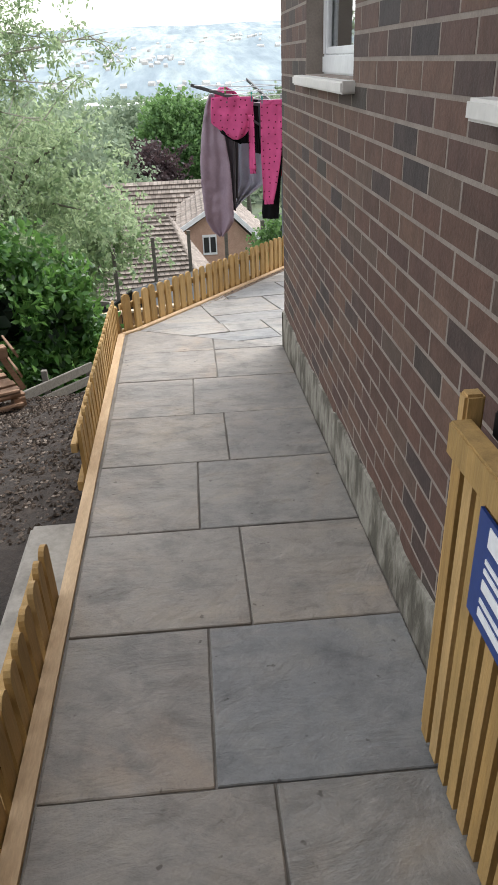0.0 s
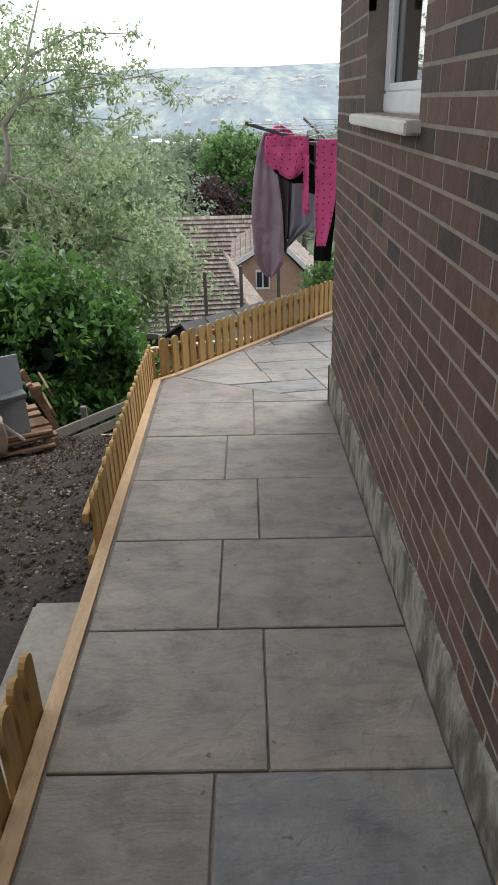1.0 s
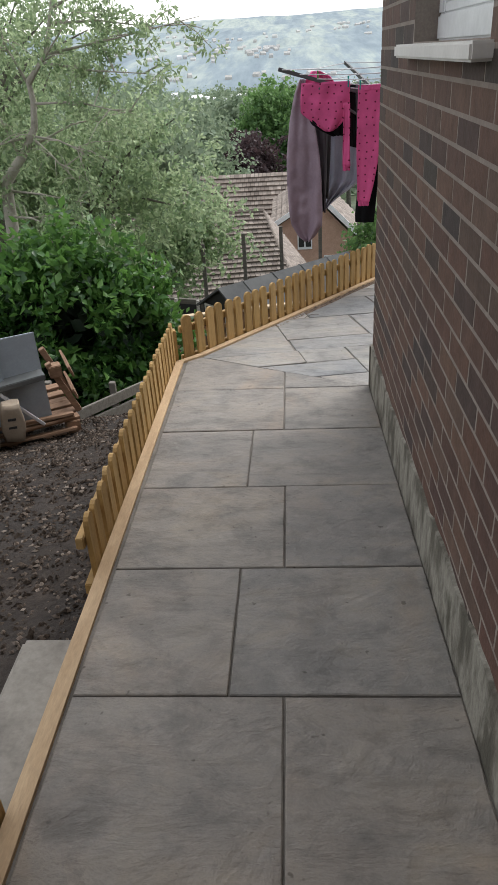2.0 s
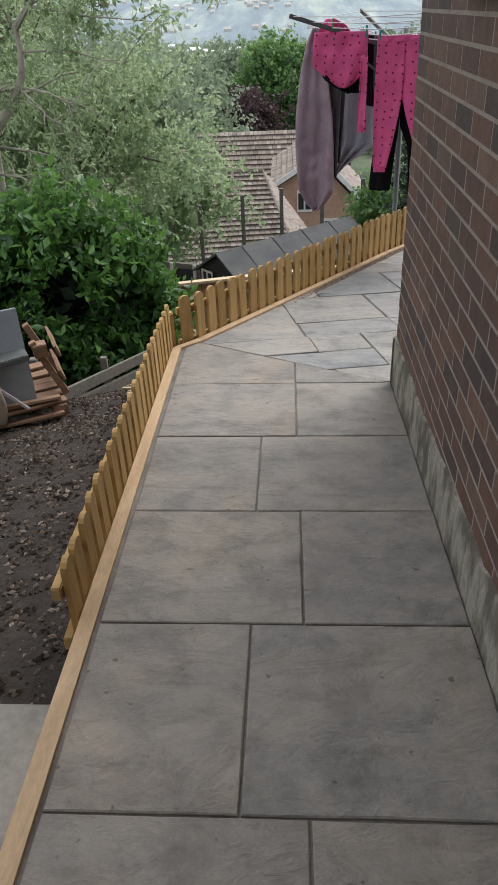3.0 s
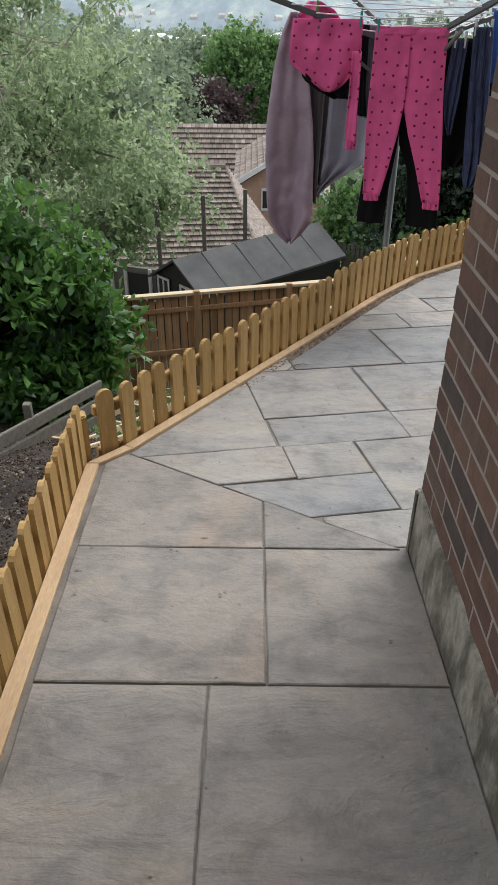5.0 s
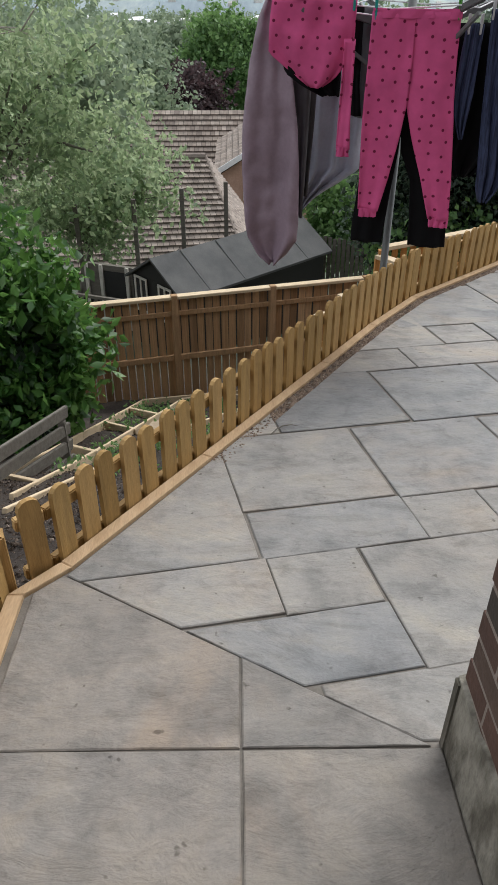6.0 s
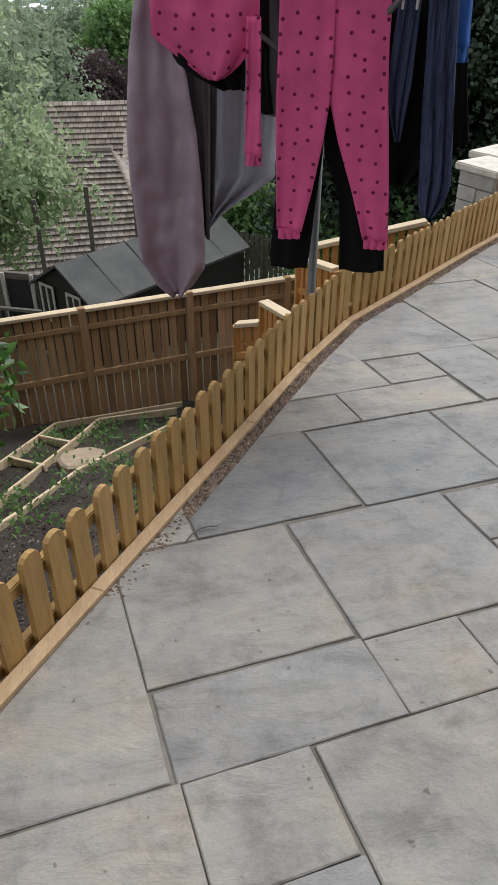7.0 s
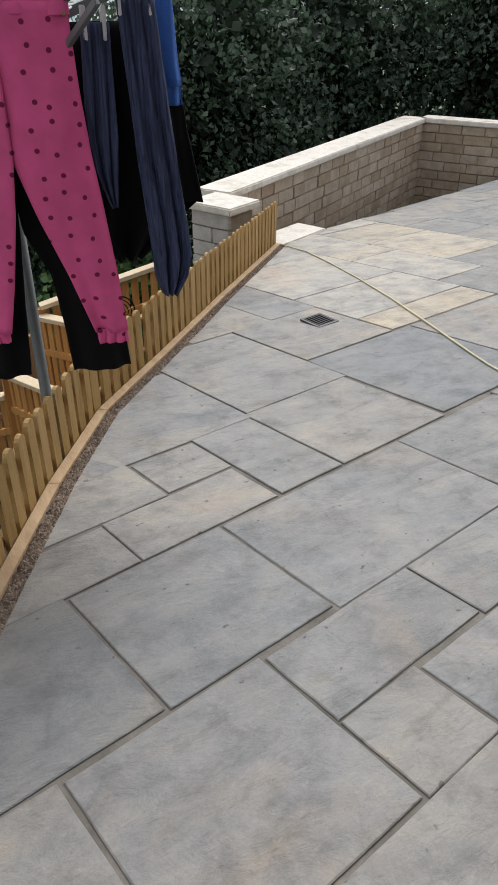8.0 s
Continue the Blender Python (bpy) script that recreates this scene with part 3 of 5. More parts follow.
for i in range(len(KERB) - 1):
    a, b, c, d = inner[i], inner[i + 1], outer[i + 1], outer[i]
    poly = [a, b, c, d]
    if area(poly) < 0:
        poly = poly[::-1]
    part("board", prism(poly, lambda x, y: G(x, y) - 0.2, lambda x, y: G(x, y) + 0.010, 0.004), M["kerb"], kerb)


def picket_mesh(w, t, h):
    """A pale with a rounded head."""
    bm = bmesh.new()
    prof = [(-w / 2, 0), (w / 2, 0)] + [(w / 2 * math.cos(a), h - w * 0.42 + w * 0.42 * math.sin(a)) for a in np.linspace(0, math.pi, 7)]
    f = [bm.verts.new((x, -t / 2, z)) for x, z in prof]
    k = [bm.verts.new((x, t / 2, z)) for x, z in prof]
    bm.faces.new(f)
    bm.faces.new(k[::-1])
    for i in range(len(prof)):
        j = (i + 1) % len(prof)
        bm.faces.new((f[i], k[i], k[j], f[j]))
    bmesh.ops.recalc_face_normals(bm, faces=bm.faces)
    me = bpy.data.meshes.new("picket")
    bm.to_mesh(me)
    bm.free()
    me.materials.append(M["pine"])
    return me


PALE = picket_mesh(0.072, 0.018, 0.60)


def picket_fence(label, line, top, pitch, rng):
    """Pales along a polyline, their heads at top(s) over the paving, two rails behind them."""
    fence = thing("picket_fence", label, "fence")
    pts = [Vector(p) for p in line]
    s, total = 0.0, sum((b - a).length for a, b in zip(pts, pts[1:]))
    lengths = [(b - a).length for a, b in zip(pts, pts[1:])]
    at = pitch * 0.4
    while at < total:
        k, left = 0, at
        while left > lengths[k]:
            left -= lengths[k]
            k += 1
        d = (pts[k + 1] - pts[k]).normalized()
        p = pts[k] + d * left
        ob = new("picket", PALE)
        ob.parent = fence
        z = G(p.x, p.y) + top(at / total) - 0.60 + rng.uniform(-0.008, 0.008)
        ob.matrix_world = Matrix.Translation((p.x, p.y, z)) @ Euler((0, radians(rng.uniform(-1.2, 1.2)), math.atan2(d.y, d.x) + radians(rng.uniform(-2, 2)))).to_matrix().to_4x4()
        at += pitch * rng.uniform(0.97, 1.03)
    back = shift_line(line, 0.028)
    run = 0.0
    for k, (a, b) in enumerate(zip(back, back[1:])):
        for drop in (0.10, 0.30):
            za, zb = (G(*a) + top(run / total) - drop, G(*b) + top((run + lengths[k]) / total) - drop)
            part("rail", beam((*a, za), (*b, zb), 0.03, 0.045), M["pine"], fence)
        run += lengths[k]
    return fence


rng = random.Random(4)
fl = shift_line(KERB, 0.062)
seg = lambda y, a, b: (a[0] + (y - a[1]) / (b[1] - a[1]) * (b[0] - a[0]), y)
picket_fence("low picket fence of yellow treated pine beside steps", [seg(-2.6, fl[0], fl[1]), fl[1], seg(0.60, fl[1], fl[2])], lambda s: 0.235, 0.105, rng)
picket_fence("low picket fence of yellow treated pine along path", [seg(1.55, fl[1], fl[2]), (fl[2][0], fl[2][1] + 0.02)], lambda s: 0.22 + 0.05 * s, 0.108, rng)
picket_fence("low picket fence of yellow pine round the patio edge", [(fl[2][0] + 0.05, fl[2][1] + 0.1)] + fl[3:], lambda s: 0.29 + 0.11 * s, 0.112, rng)
corner_post = tagged(mesh_ob("fence_post", box(-0.03, 0.03, -0.03, 0.03, -0.95, -0.085, 0.006), M["pine"]), "square pine post at the fence corner", "post")
corner_post.matrix_world = pose(fl[2][0] - 0.01, fl[2][1] + 0.06, 0, 0, 0, 20)

# ---- gate standing open against the wall ----
gate = thing("wooden_gate", "picket gate of yellow pine folded back against brickwork", "gate", (0.526, -0.10, 0))
part("gate_post", box(-0.006, 0.034, -0.018, 0.018, 0.04, 0.955, 0.006), M["pine"], gate)
part("top_rail", beam((-0.012, -0.02, 0.875), (0.012, -1.05, 0.875), 0.045, 0.07), M["pine"], gate)
part("bottom_rail", beam((0.025, -0.02, 0.25), (0.045, -1.05, 0.25), 0.03, 0.07), M["pine"], gate)
gp = picket_mesh(0.038, 0.022, 0.79)
for k in range(17):
    ob = new("picket", gp)
    ob.parent = gate
    ob.matrix_world = Matrix.Translation((0.526 - 0.004 + 0.0015 * k, -0.10 - 0.035 - 0.058 * k, 0.05)) @ Euler((0, 0, radians(91))).to_matrix().to_4x4()
SIGN = (-0.40, -0.185, 0.60, 0.825)
sign = part("sign", box(-0.026, -0.02, SIGN[0], SIGN[1], SIGN[2], SIGN[3]), M["signblue"], gate, "dark blue enamel sign with white lettering bars")
for z, h in ((0.795, 0.04), (0.745, 0.010), (0.725, 0.010), (0.695, 0.022), (0.660, 0.010), (0.635, 0.018)):
    part("print", box(-0.0285, -0.0265, SIGN[0] + 0.05, SIGN[1] - 0.05, z - h / 2, z + h / 2), M["white"], sign)
bolt = part("latch", box(0.038, 0.075, -0.16, -0.05, 0.885, 0.94, 0.004), M["iron"], gate, "black iron ring latch")
part("latch_ring", tube([(0.06, -0.10 + 0.03 * math.cos(a), 0.93 + 0.03 * math.sin(a)) for a in np.linspace(0, 6.2, 14)], 0.005, 6), M["iron"], bolt)

# ---- steps, soil litter, pallet ----
steps = thing("concrete_steps", "weathered concrete steps going down beside path", "steps")
for k, (x0, x1, z) in enumerate(((-0.79, -0.50, -0.305), (-1.09, -0.79, -0.47), (-1.40, -1.09, -0.64), (-1.72, -1.40, -0.80))):
    part("step", box(x0, x1 - 0.003, 0.2 - 0.02 * k, 1.44 - 0.05 * k, z - 0.5, z, 0.018), M["concrete"], steps)

prng = np.random.default_rng(12)


def scatter(name, label, category, n, place, size, material, seed, flat=0.6):
    """Loose pieces, each a squashed rough lump, in one mesh."""
    r = np.random.default_rng(seed)
    base = np.array([(1, 0, 0), (-1, 0, 0), (0, 1, 0), (0, -1, 0), (0, 0, 1), (0, 0, -1)], float)
    tri = [(0, 2, 4), (2, 1, 4), (1, 3, 4), (3, 0, 4), (2, 0, 5), (1, 2, 5), (3, 1, 5), (0, 3, 5)]
    vs, fs = [], []
    for i in range(n):
        x, y, z = place(r)
        k = size * r.uniform(0.4, 1.5)
        v = base * (1 + r.uniform(-0.35, 0.35, (6, 3))) * k * np.array([1, r.uniform(0.6, 1), flat])
        a = r.uniform(0, 6.3)
        v = v @ np.array([[math.cos(a), -math.sin(a), 0], [math.sin(a), math.cos(a), 0], [0, 0, 1]])
        vs += [tuple(q) for q in v + (x, y, z + k * flat * 0.3)]
        fs += [tuple(6 * i + t for t in f) for f in tri]
    return tagged(raw(name, vs, fs, material), label, category, kind="stuff")


def on_bank(r):
    while True:
        x, y = r.normal(-1.5, 1.1), r.normal(3.6, 2.6)
        if edge_distance(x, y) > 0.1 and -3 < y < 12 and not (x > -1.85 and y < 1.5):
            return x, y, land(x, y)


scatter("soil_stones", "stones and clods strewn over dark soil", "stones", 15000, on_bank, 0.012, M["stone"], 5)
scatter("soil_crumbs", "crumbled dark earth on the bank", "soil", 9000, on_bank, 0.013, M["soil"], 6, 0.8)


def in_strip(r):
    k = r.integers(4, len(KERB) - 1)
    t = r.uniform(0, 1)
    a, b = Vector(KERB[k]), Vector(KERB[k + 1])
    d = (b - a).normalized()
    q = a + (b - a) * t + Vector((d.y, -d.x)) * r.uniform(0.005, 0.06)
    return q.x, q.y, G(q.x, q.y) - 0.008


scatter("gravel_strip", "brown gravel between edging and slabs", "gravel", 5200, in_strip, 0.010, M["gravel"], 8)

pallet = thing("wooden_pallet", "broken wooden pallet lying on the soil", "pallet", (-1.60, 4.78, -1.30), turn=210)
for k in range(6):
    part("deck_board", box(0.0, 1.15, -0.78 + 0.135 * k, -0.68 + 0.135 * k, 0.165, 0.187, 0.003, pose(0, 0, 0, 1.5 * (k % 3 - 1), 0, 0)), M["pallet"], pallet)
for k in range(3):
    for j in range(3):
        part("block", box(0.01 + 0.5 * k, 0.12 + 0.5 * k, -0.78 + 0.335 * j, -0.66 + 0.335 * j, 0.045, 0.163, 0.006), M["pallet"], pallet)
for j in range(3):
    part("base_board", box(0.0, 1.15, -0.79 + 0.335 * j, -0.67 + 0.335 * j, 0.02, 0.043, 0.003), M["pallet"], pallet)
for y, z, a, l in ((-0.02, 0.20, 3, 1.1), (0.05, 0.12, -4, 1.2), (0.10, 0.06, 2, 1.0), (0.01, 0.235, -6, 0.7), (0.13, 0.015, 5, 0.8)):
    part("loose_plank", box(0.05, l, -0.045, 0.045, -0.01, 0.012, 0.003, pose(0, y, z, 14, 0, a)), M["pallet"], pallet, "split loose plank")
upright = thing("broken_pallet", "upended broken pallet end behind grey sheets", "pallet", (-1.66, 4.90, -1.12), turn=205)
part("deck_board", box(-0.04, -0.02, -0.45, 0.0, 0.0, 0.095, 0.003, pose(0, 0, 0.30, 0, 20, 0)), M["pallet"], upright)
part("deck_board", box(-0.04, -0.02, -0.45, 0.0, 0.0, 0.095, 0.003, pose(0, 0, 0.10, 0, 20, 0)), M["pallet"], upright)
part("bearer", beam((-0.02, -0.02, 0.0), (0.16, -0.02, 0.46), 0.06, 0.05), M["pallet"], upright)
part("bearer", beam((-0.02, -0.40, 0.0), (0.16, -0.40, 0.46), 0.06, 0.05), M["pallet"], upright)
part("block", box(0.06, 0.16, -0.08, 0.03, 0.34, 0.44, 0.006), M["pallet"], upright)
sheets = thing("plastic_sheets", "upright grey plastic sheets strapped together on pallet", "sheets", (-1.70, 4.72, -1.11), turn=210)
for x0, x1, y, z1, lean in ((0.09, 0.44, -0.10, 0.74, 3), (0.40, 0.56, -0.05, 0.70, 4), (0.53, 0.80, -0.12, 0.68, 3), (0.76, 1.02, -0.08, 0.66, 2)):
    part("sheet", box(x0, x1, -0.022, 0.0, 0.0, z1, 0.004, pose(0, y, 0, lean, 0, 0)), M["greyplastic"], sheets)
part("strap", box(0.075, 1.04, -0.155, 0.03, 0.40, 0.445, 0.006, pose(0, 0, 0, 0, 3, 0)), M["steel"], sheets, "pale strap round the sheets")
part("batten", beam((0.18, 0.03, 0.02), (0.48, 0.01, 0.38), 0.02, 0.025), M["line"], sheets, "thin pale batten leaning on the sheets")


def sack(x, y, w, d, h, seed, label):
    """A filled paper sack: a box with bulging sides and creases."""
    bm = box(-w / 2, w / 2, -d / 2, d / 2, 0, h)
    bmesh.ops.subdivide_edges(bm, edges=bm.edges, cuts=7, use_grid_fill=True)
    for v in bm.verts:
        k = 1 - (2 * v.co.z / h - 1) ** 2
        q = 0.75 + 0.25 * k
        v.co.x *= q
        v.co.y *= q * 1.05
        v.co += Vector(noise.noise_vector((v.co.x * 9 + seed, v.co.y * 9, v.co.z * 7))) * 0.018
    ob = tagged(mesh_ob("paper_sack", bm, M["sack"], smooth=True), label, "sack", "sacks on the pallet")
    ob.matrix_world = pose(x, y, -1.112, 4, 5, 25 + seed)
    return ob


for x, y, h, seed in ((-2.03, 4.42, 0.32, 1), (-2.20, 4.30, 0.34, 5)):
    q = sack(x, y, 0.17, 0.13, h, seed, "creased beige paper sack leaning on sheets")
    for z in (0.13, 0.20):
        part("print", box(-0.04, 0.02, -0.075, -0.068, z, z + 0.018), M["dark"], q)

# ---- lower garden: sleepers, beds, fences ----
sleepers = thing("sleeper_wall", "silvered timber retaining boards below laurel", "retaining wall")
for k in range(4):
    a, b = Vector((-2.30, 5.45, -2.05 + 0.14 * k)), Vector((-1.55, 8.25, -2.84 + 0.19 * k))
    part("sleeper", beam(a, b, 0.04, 0.12, 0.006), M["greywood"], sleepers)
for k in (0.15, 0.55, 0.97):
    p = Vector((-2.30, 5.45)).lerp(Vector((-1.50, 8.25)), k)
    z = bank(p.y)
    part("stake", box(p.x - 0.10, p.x - 0.03, p.y - 0.035, p.y + 0.035, z - 0.5, z + 0.5, 0.006), M["greywood"], sleepers)

bed = thing("raised_bed_edging", "pale timber boards edging garden beds and steps", "edging")
for a, b in (((-1.91, 7.36), (-1.37, 12.05)), ((-1.37, 12.05), (0.50, 12.62)), ((-1.58, 6.5), (-0.75, 12.1)), ((-0.75, 12.1), (0.40, 12.35)), ((-1.49, 6.1), (-0.69, 9.24)), ((-0.69, 9.24), (0.55, 11.9))):
    n = 5
    for k in range(n):
        p, q = Vector(a).lerp(Vector(b), k / n), Vector(a).lerp(Vector(b), (k + 1) / n)
        part("board", beam((p.x, p.y, bank(p.y) + 0.05), (q.x, q.y, bank(q.y) + 0.05), 0.035, 0.12), M["cappine"], bed)
for a, b in (((-1.46, 11.2), (-0.95, 10.6)), ((-1.57, 10.0), (-1.08, 9.45)), ((-1.90, 7.25), (-1.50, 6.95)), ((-1.70, 8.6), (-1.28, 8.2))):
    part("tread_board", beam((*a, bank(a[1]) + 0.05), (*b, bank(b[1]) + 0.05), 0.04, 0.13), M["cappine"], bed)
flat = tagged(mesh_ob("flat_stone", prism([(-0.74 + 0.27 * math.cos(a) * (1 + 0.15 * math.sin(3 * a)), 9.75 + 0.5 * math.sin(a)) for a in np.linspace(0, 6.283, 11)[:-1]], lambda x, y: bank(9.75) - 0.4, lambda x, y: bank(y) + 0.12, 0.03), M["flatstone"]), "flat weathered buff stone lying by the beds", "stone")

board_fence = thing("board_fence", "tall weathered brown featheredge board fence", "fence")
FA, FB, FT = Vector((-2.6, 12.06)), Vector((2.45, 13.32)), -2.82
FD = (FB - FA).normalized()
turn = math.degrees(math.atan2(FD.y, FD.x))
board_me = box(-0.054, 0.054, -0.01, 0.01, 0, 1.0, 0.003)
bme = bpy.data.meshes.new("board")
board_me.to_mesh(bme)
board_me.free()
bme.materials.append(M["oldpine"])
n = int((FB - FA).length / 0.128)
rng = random.Random(9)
for k in range(n):
    p = FA + FD * (0.06 + 0.128 * k)
    zb = bank(p.y) - 0.12
    ob = new("board", bme)
    ob.parent = board_fence
    ob.matrix_world = pose(p.x - 0.006 * (k % 2), p.y + 0.03 * (k % 2), zb, 0, 0, turn + rng.uniform(-4, 4)) @ Matrix.Diagonal((1, 1, FT - zb - rng.uniform(0, 0.012), 1))
for k in range(4):
    p = FA + FD * (0.25 + 1.57 * k) + Vector((FD.y, -FD.x)) * 0.05
    part("post", box(-0.05, 0.05, -0.05, 0.05, bank(p.y) - 0.4, FT + 0.06, 0.006, pose(p.x, p.y, 0, 0, 0, turn)), M["oldpine"], board_fence)
off = Vector((FD.y, -FD.x)) * 0.03
for z, mat_name, w, h in ((FT - 0.25, "oldpine", 0.04, 0.07), (FT - 1.0, "oldpine", 0.05, 0.09), (FT + 0.02, "cappine", 0.13, 0.045)):
    a, b = FA + off, FB + off
    part("rail" if h > 0.05 else "capping", beam((a.x, a.y, z), (b.x, b.y, z), w, h), M[mat_name], board_fence)

new_fence = thing("new_fence", "fresh orange pine fence panels with pale capping", "fence")
for a, b in ((Vector((1.50, 10.97, -2.20)), Vector((1.80, 10.25, -2.16))), (Vector((2.06, 11.6, -1.90)), Vector((2.38, 11.0, -1.85))), (Vector((2.10, 11.62, -1.80)), Vector((3.62, 11.5, -1.48))), (Vector((1.20, 11.2, -2.58)), Vector((1.48, 11.0, -2.48)))):
    d = b - a
    n = int(d.xy.length / 0.11)
    for k in range(n):
        p = a.lerp(b, (k + 0.5) / n)
        ob = new("board", bme)
        ob.parent = new_fence
        ob.data = bme
        ob.matrix_world = pose(p.x, p.y, p.z - 1.3, 0, 0, math.degrees(math.atan2(d.y, d.x))) @ Matrix.Diagonal((0.75, 1, 1.3, 1))
        ob.material_slots[0].link = "OBJECT"
        ob.material_slots[0].material = M["newpine"]
    part("capping", beam(a + Vector((0, 0, 0.02)), b + Vector((0, 0, 0.02)), 0.14, 0.05), M["cappine"], new_fence)
    part("rail", beam(a - Vector((0, 0.03, 0.4)), b - Vector((0, 0.03, 0.4)), 0.04, 0.08), M["newpine"], new_fence)
    for p in (a, b):
        part("post", box(-0.045, 0.045, -0.045, 0.045, -4.3 - p.z, 0.0, 0.005, Matrix.Translation(p)), M["newpine"], new_fence)

# ---- shed, posts, neighbouring houses ----
shed = thing("garden_shed", "black stained summerhouse with grey felt roof", "shed", (-1.5, 16.05, 0), turn=-48)
ZE, ZA, ZB = -3.93, -3.45, -6.3
part("wall", box(-0.85, 0.85, 0.0, 0.06, ZB, ZE, 0.004), M["black"], shed)
bm = bmesh.new()
for x0, x1, y0, y1 in ((-0.85, -0.79, 0.06, 4.1), (0.79, 0.85, 0.06, 4.1), (-0.85, 0.85, 4.1, 4.16)):
    add_box(bm, x0, x1, y0, y1, ZB, ZE)
part("wall", bm, M["black"], shed)
bm = bmesh.new()
v = [bm.verts.new(q) for q in ((-0.85, 0, ZE), (0.85, 0, ZE), (0, 0, ZA - 0.05), (-0.85, 0.06, ZE), (0.85, 0.06, ZE), (0, 0.06, ZA - 0.05))]
for f in ((0, 1, 2), (5, 4, 3), (0, 3, 4, 1), (1, 4, 5, 2), (2, 5, 3, 0)):
    bm.faces.new([v[i] for i in f])
part("gable", bm, M["black"], shed)
for s in (-1, 1):
    bm = bmesh.new()
    v = [bm.verts.new(q) for q in ((0, -0.12, ZA), (s * 0.98, -0.12, ZE - 0.12), (s * 0.98, 4.3, ZE - 0.12), (0, 4.3, ZA))]
    w = [bm.verts.new(q.co + Vector((0, 0, 0.05))) for q in v]
    bm.faces.new(v)
    bm.faces.new(w[::-1])
    for k in range(4):
        bm.faces.new((v[k], w[k], w[(k + 1) % 4], v[(k + 1) % 4]))
    bmesh.ops.recalc_face_normals(bm, faces=bm.faces)
    r = part("roof", bm, M["felt"], shed, "mineral felt roof slope")
    for k in range(1, 5):
        part("batten", beam((0.02 * s, -0.3 + 0.95 * k, ZA + 0.055), (s * 0.97, -0.3 + 0.95 * k, ZE - 0.065), 0.04, 0.012), M["felt"], r)
for x in (-0.5, 0.32):
    w = part("window", box(x - 0.2, x + 0.2, -0.03, -0.004, ZE - 0.75, ZE - 0.02), M["dark"], shed)
    for q in ((x - 0.22, x - 0.17, ZE - 0.78, ZE), (x + 0.17, x + 0.22, ZE - 0.78, ZE), (x - 0.17, x + 0.17, ZE - 0.05, ZE), (x - 0.17, x + 0.17, ZE - 0.78, ZE - 0.73), (x - 0.02, x + 0.02, ZE - 0.73, ZE - 0.05)):
        part("frame", box(q[0], q[1], -0.05, -0.031, q[2], q[3]), M["cream"], w)
veranda = thing("summerhouse_porch", "cream painted porch with dark balustrade", "porch", (-2.6, 17.4, 0), turn=-20)
part("wall", box(-0.9, 0.5, 0.4, 0.5, -6.2, -4.22), M["greywood"], veranda)
# Porch opening: the shade inside is painted as a flat dark panel.
part("door", box(-0.45, 0.15, 0.37, 0.397, -6.1, -4.35), M["dark"], veranda)
for x in (-0.88, -0.5, 0.16, 0.5):
    part("post", box(x - 0.04, x + 0.04, 0.30, 0.36, -6.2, -4.2, 0.005), M["cream"], veranda)
for k in range(9):
    part("baluster", box(-0.8 + 0.17 * k, -0.75 + 0.17 * k, -0.3, -0.26, -5.6, -4.75), M["black"], veranda)
part("handrail", box(-0.85, 0.65, -0.32, -0.24, -4.75, -4.69), M["greywood"], veranda)

for x, y, top in ((-3.72, 19.5, -3.24), (-2.30, 19.4, -3.14), (-1.14, 19.4, -2.90), (-0.10, 19.6, -2.80), (1.0, 19.8, -2.75), (2.1, 20.0, -2.7)):
    post = tagged(mesh_ob("tall_post", box(-0.05, 0.05, -0.05, 0.05, bank(y) - 0.5, top, 0.008), M["greywood"]), "tall rough timber post in a neighbouring garden", "post", "neighbour posts")
    post.location = (x, y, 0)
mesh_fence = thing("mesh_fence", "grey paling fence by the bungalow", "fence", (1.84, 18.5, 0), turn=-4)
for k in range(16):
    part("paling", box(0.11 * k, 0.11 * k + 0.085, -0.01, 0.01, -6.6, -3.70 - 0.016 * k - 0.02 * (k % 3), 0.003), M["greywood"], mesh_fence)


def tiled_slope(name, a, b, c, d, rows, cols, parent, label=""):
    """A roof slope from eaves a-b to ridge d-c, clad in lapped tiles."""
    a, b, c, d = (Vector(q) for q in (a, b, c, d))
    nrm = (b - a).cross(d - a).normalized()
    if nrm.z < 0:
        nrm = -nrm
    vs, fs = [], []
    for r in range(rows):
        for k in range(cols):
            u0, u1 = (k + 0.5 * (r % 2)) / cols, (k + 0.93 + 0.5 * (r % 2)) / cols
            u0, u1 = min(u0, 1), min(u1, 1)
            if u1 - u0 < 0.2 / cols:
                continue
            q = []
            for u, v, lift in ((u0, r / rows, 0.11), (u1, r / rows, 0.11), (u1, (r + 1.12) / rows, 0.02), (u0, (r + 1.12) / rows, 0.02)):
                lo, hi = a.lerp(b, u), d.lerp(c, u)
                q.append(lo.lerp(hi, min(v, 1.0)) + nrm * lift)
            lows = [p - nrm * 0.10 for p in q[:2]]
            i = len(vs)
            vs += [tuple(p) for p in q + lows]
            fs += [(i, i + 1, i + 2, i + 3), (i + 4, i + 5, i + 1, i)]
    ob = raw(name, vs, fs, M["tile"], parent, label)
    tagged(ob, kind="stuff")
    slab_bm = bmesh.new()
    f = slab_bm.faces.new([slab_bm.verts.new(q) for q in (a, b, c, d)])
    e = bmesh.ops.extrude_face_region(slab_bm, geom=[f])
    for v in e["geom"]:
        if isinstance(v, bmesh.types.BMVert):
            v.co -= nrm * 0.12
    bmesh.ops.recalc_face_normals(slab_bm, faces=slab_bm.faces)
    part("roof_deck", slab_bm, M["dark"], parent)
    return ob


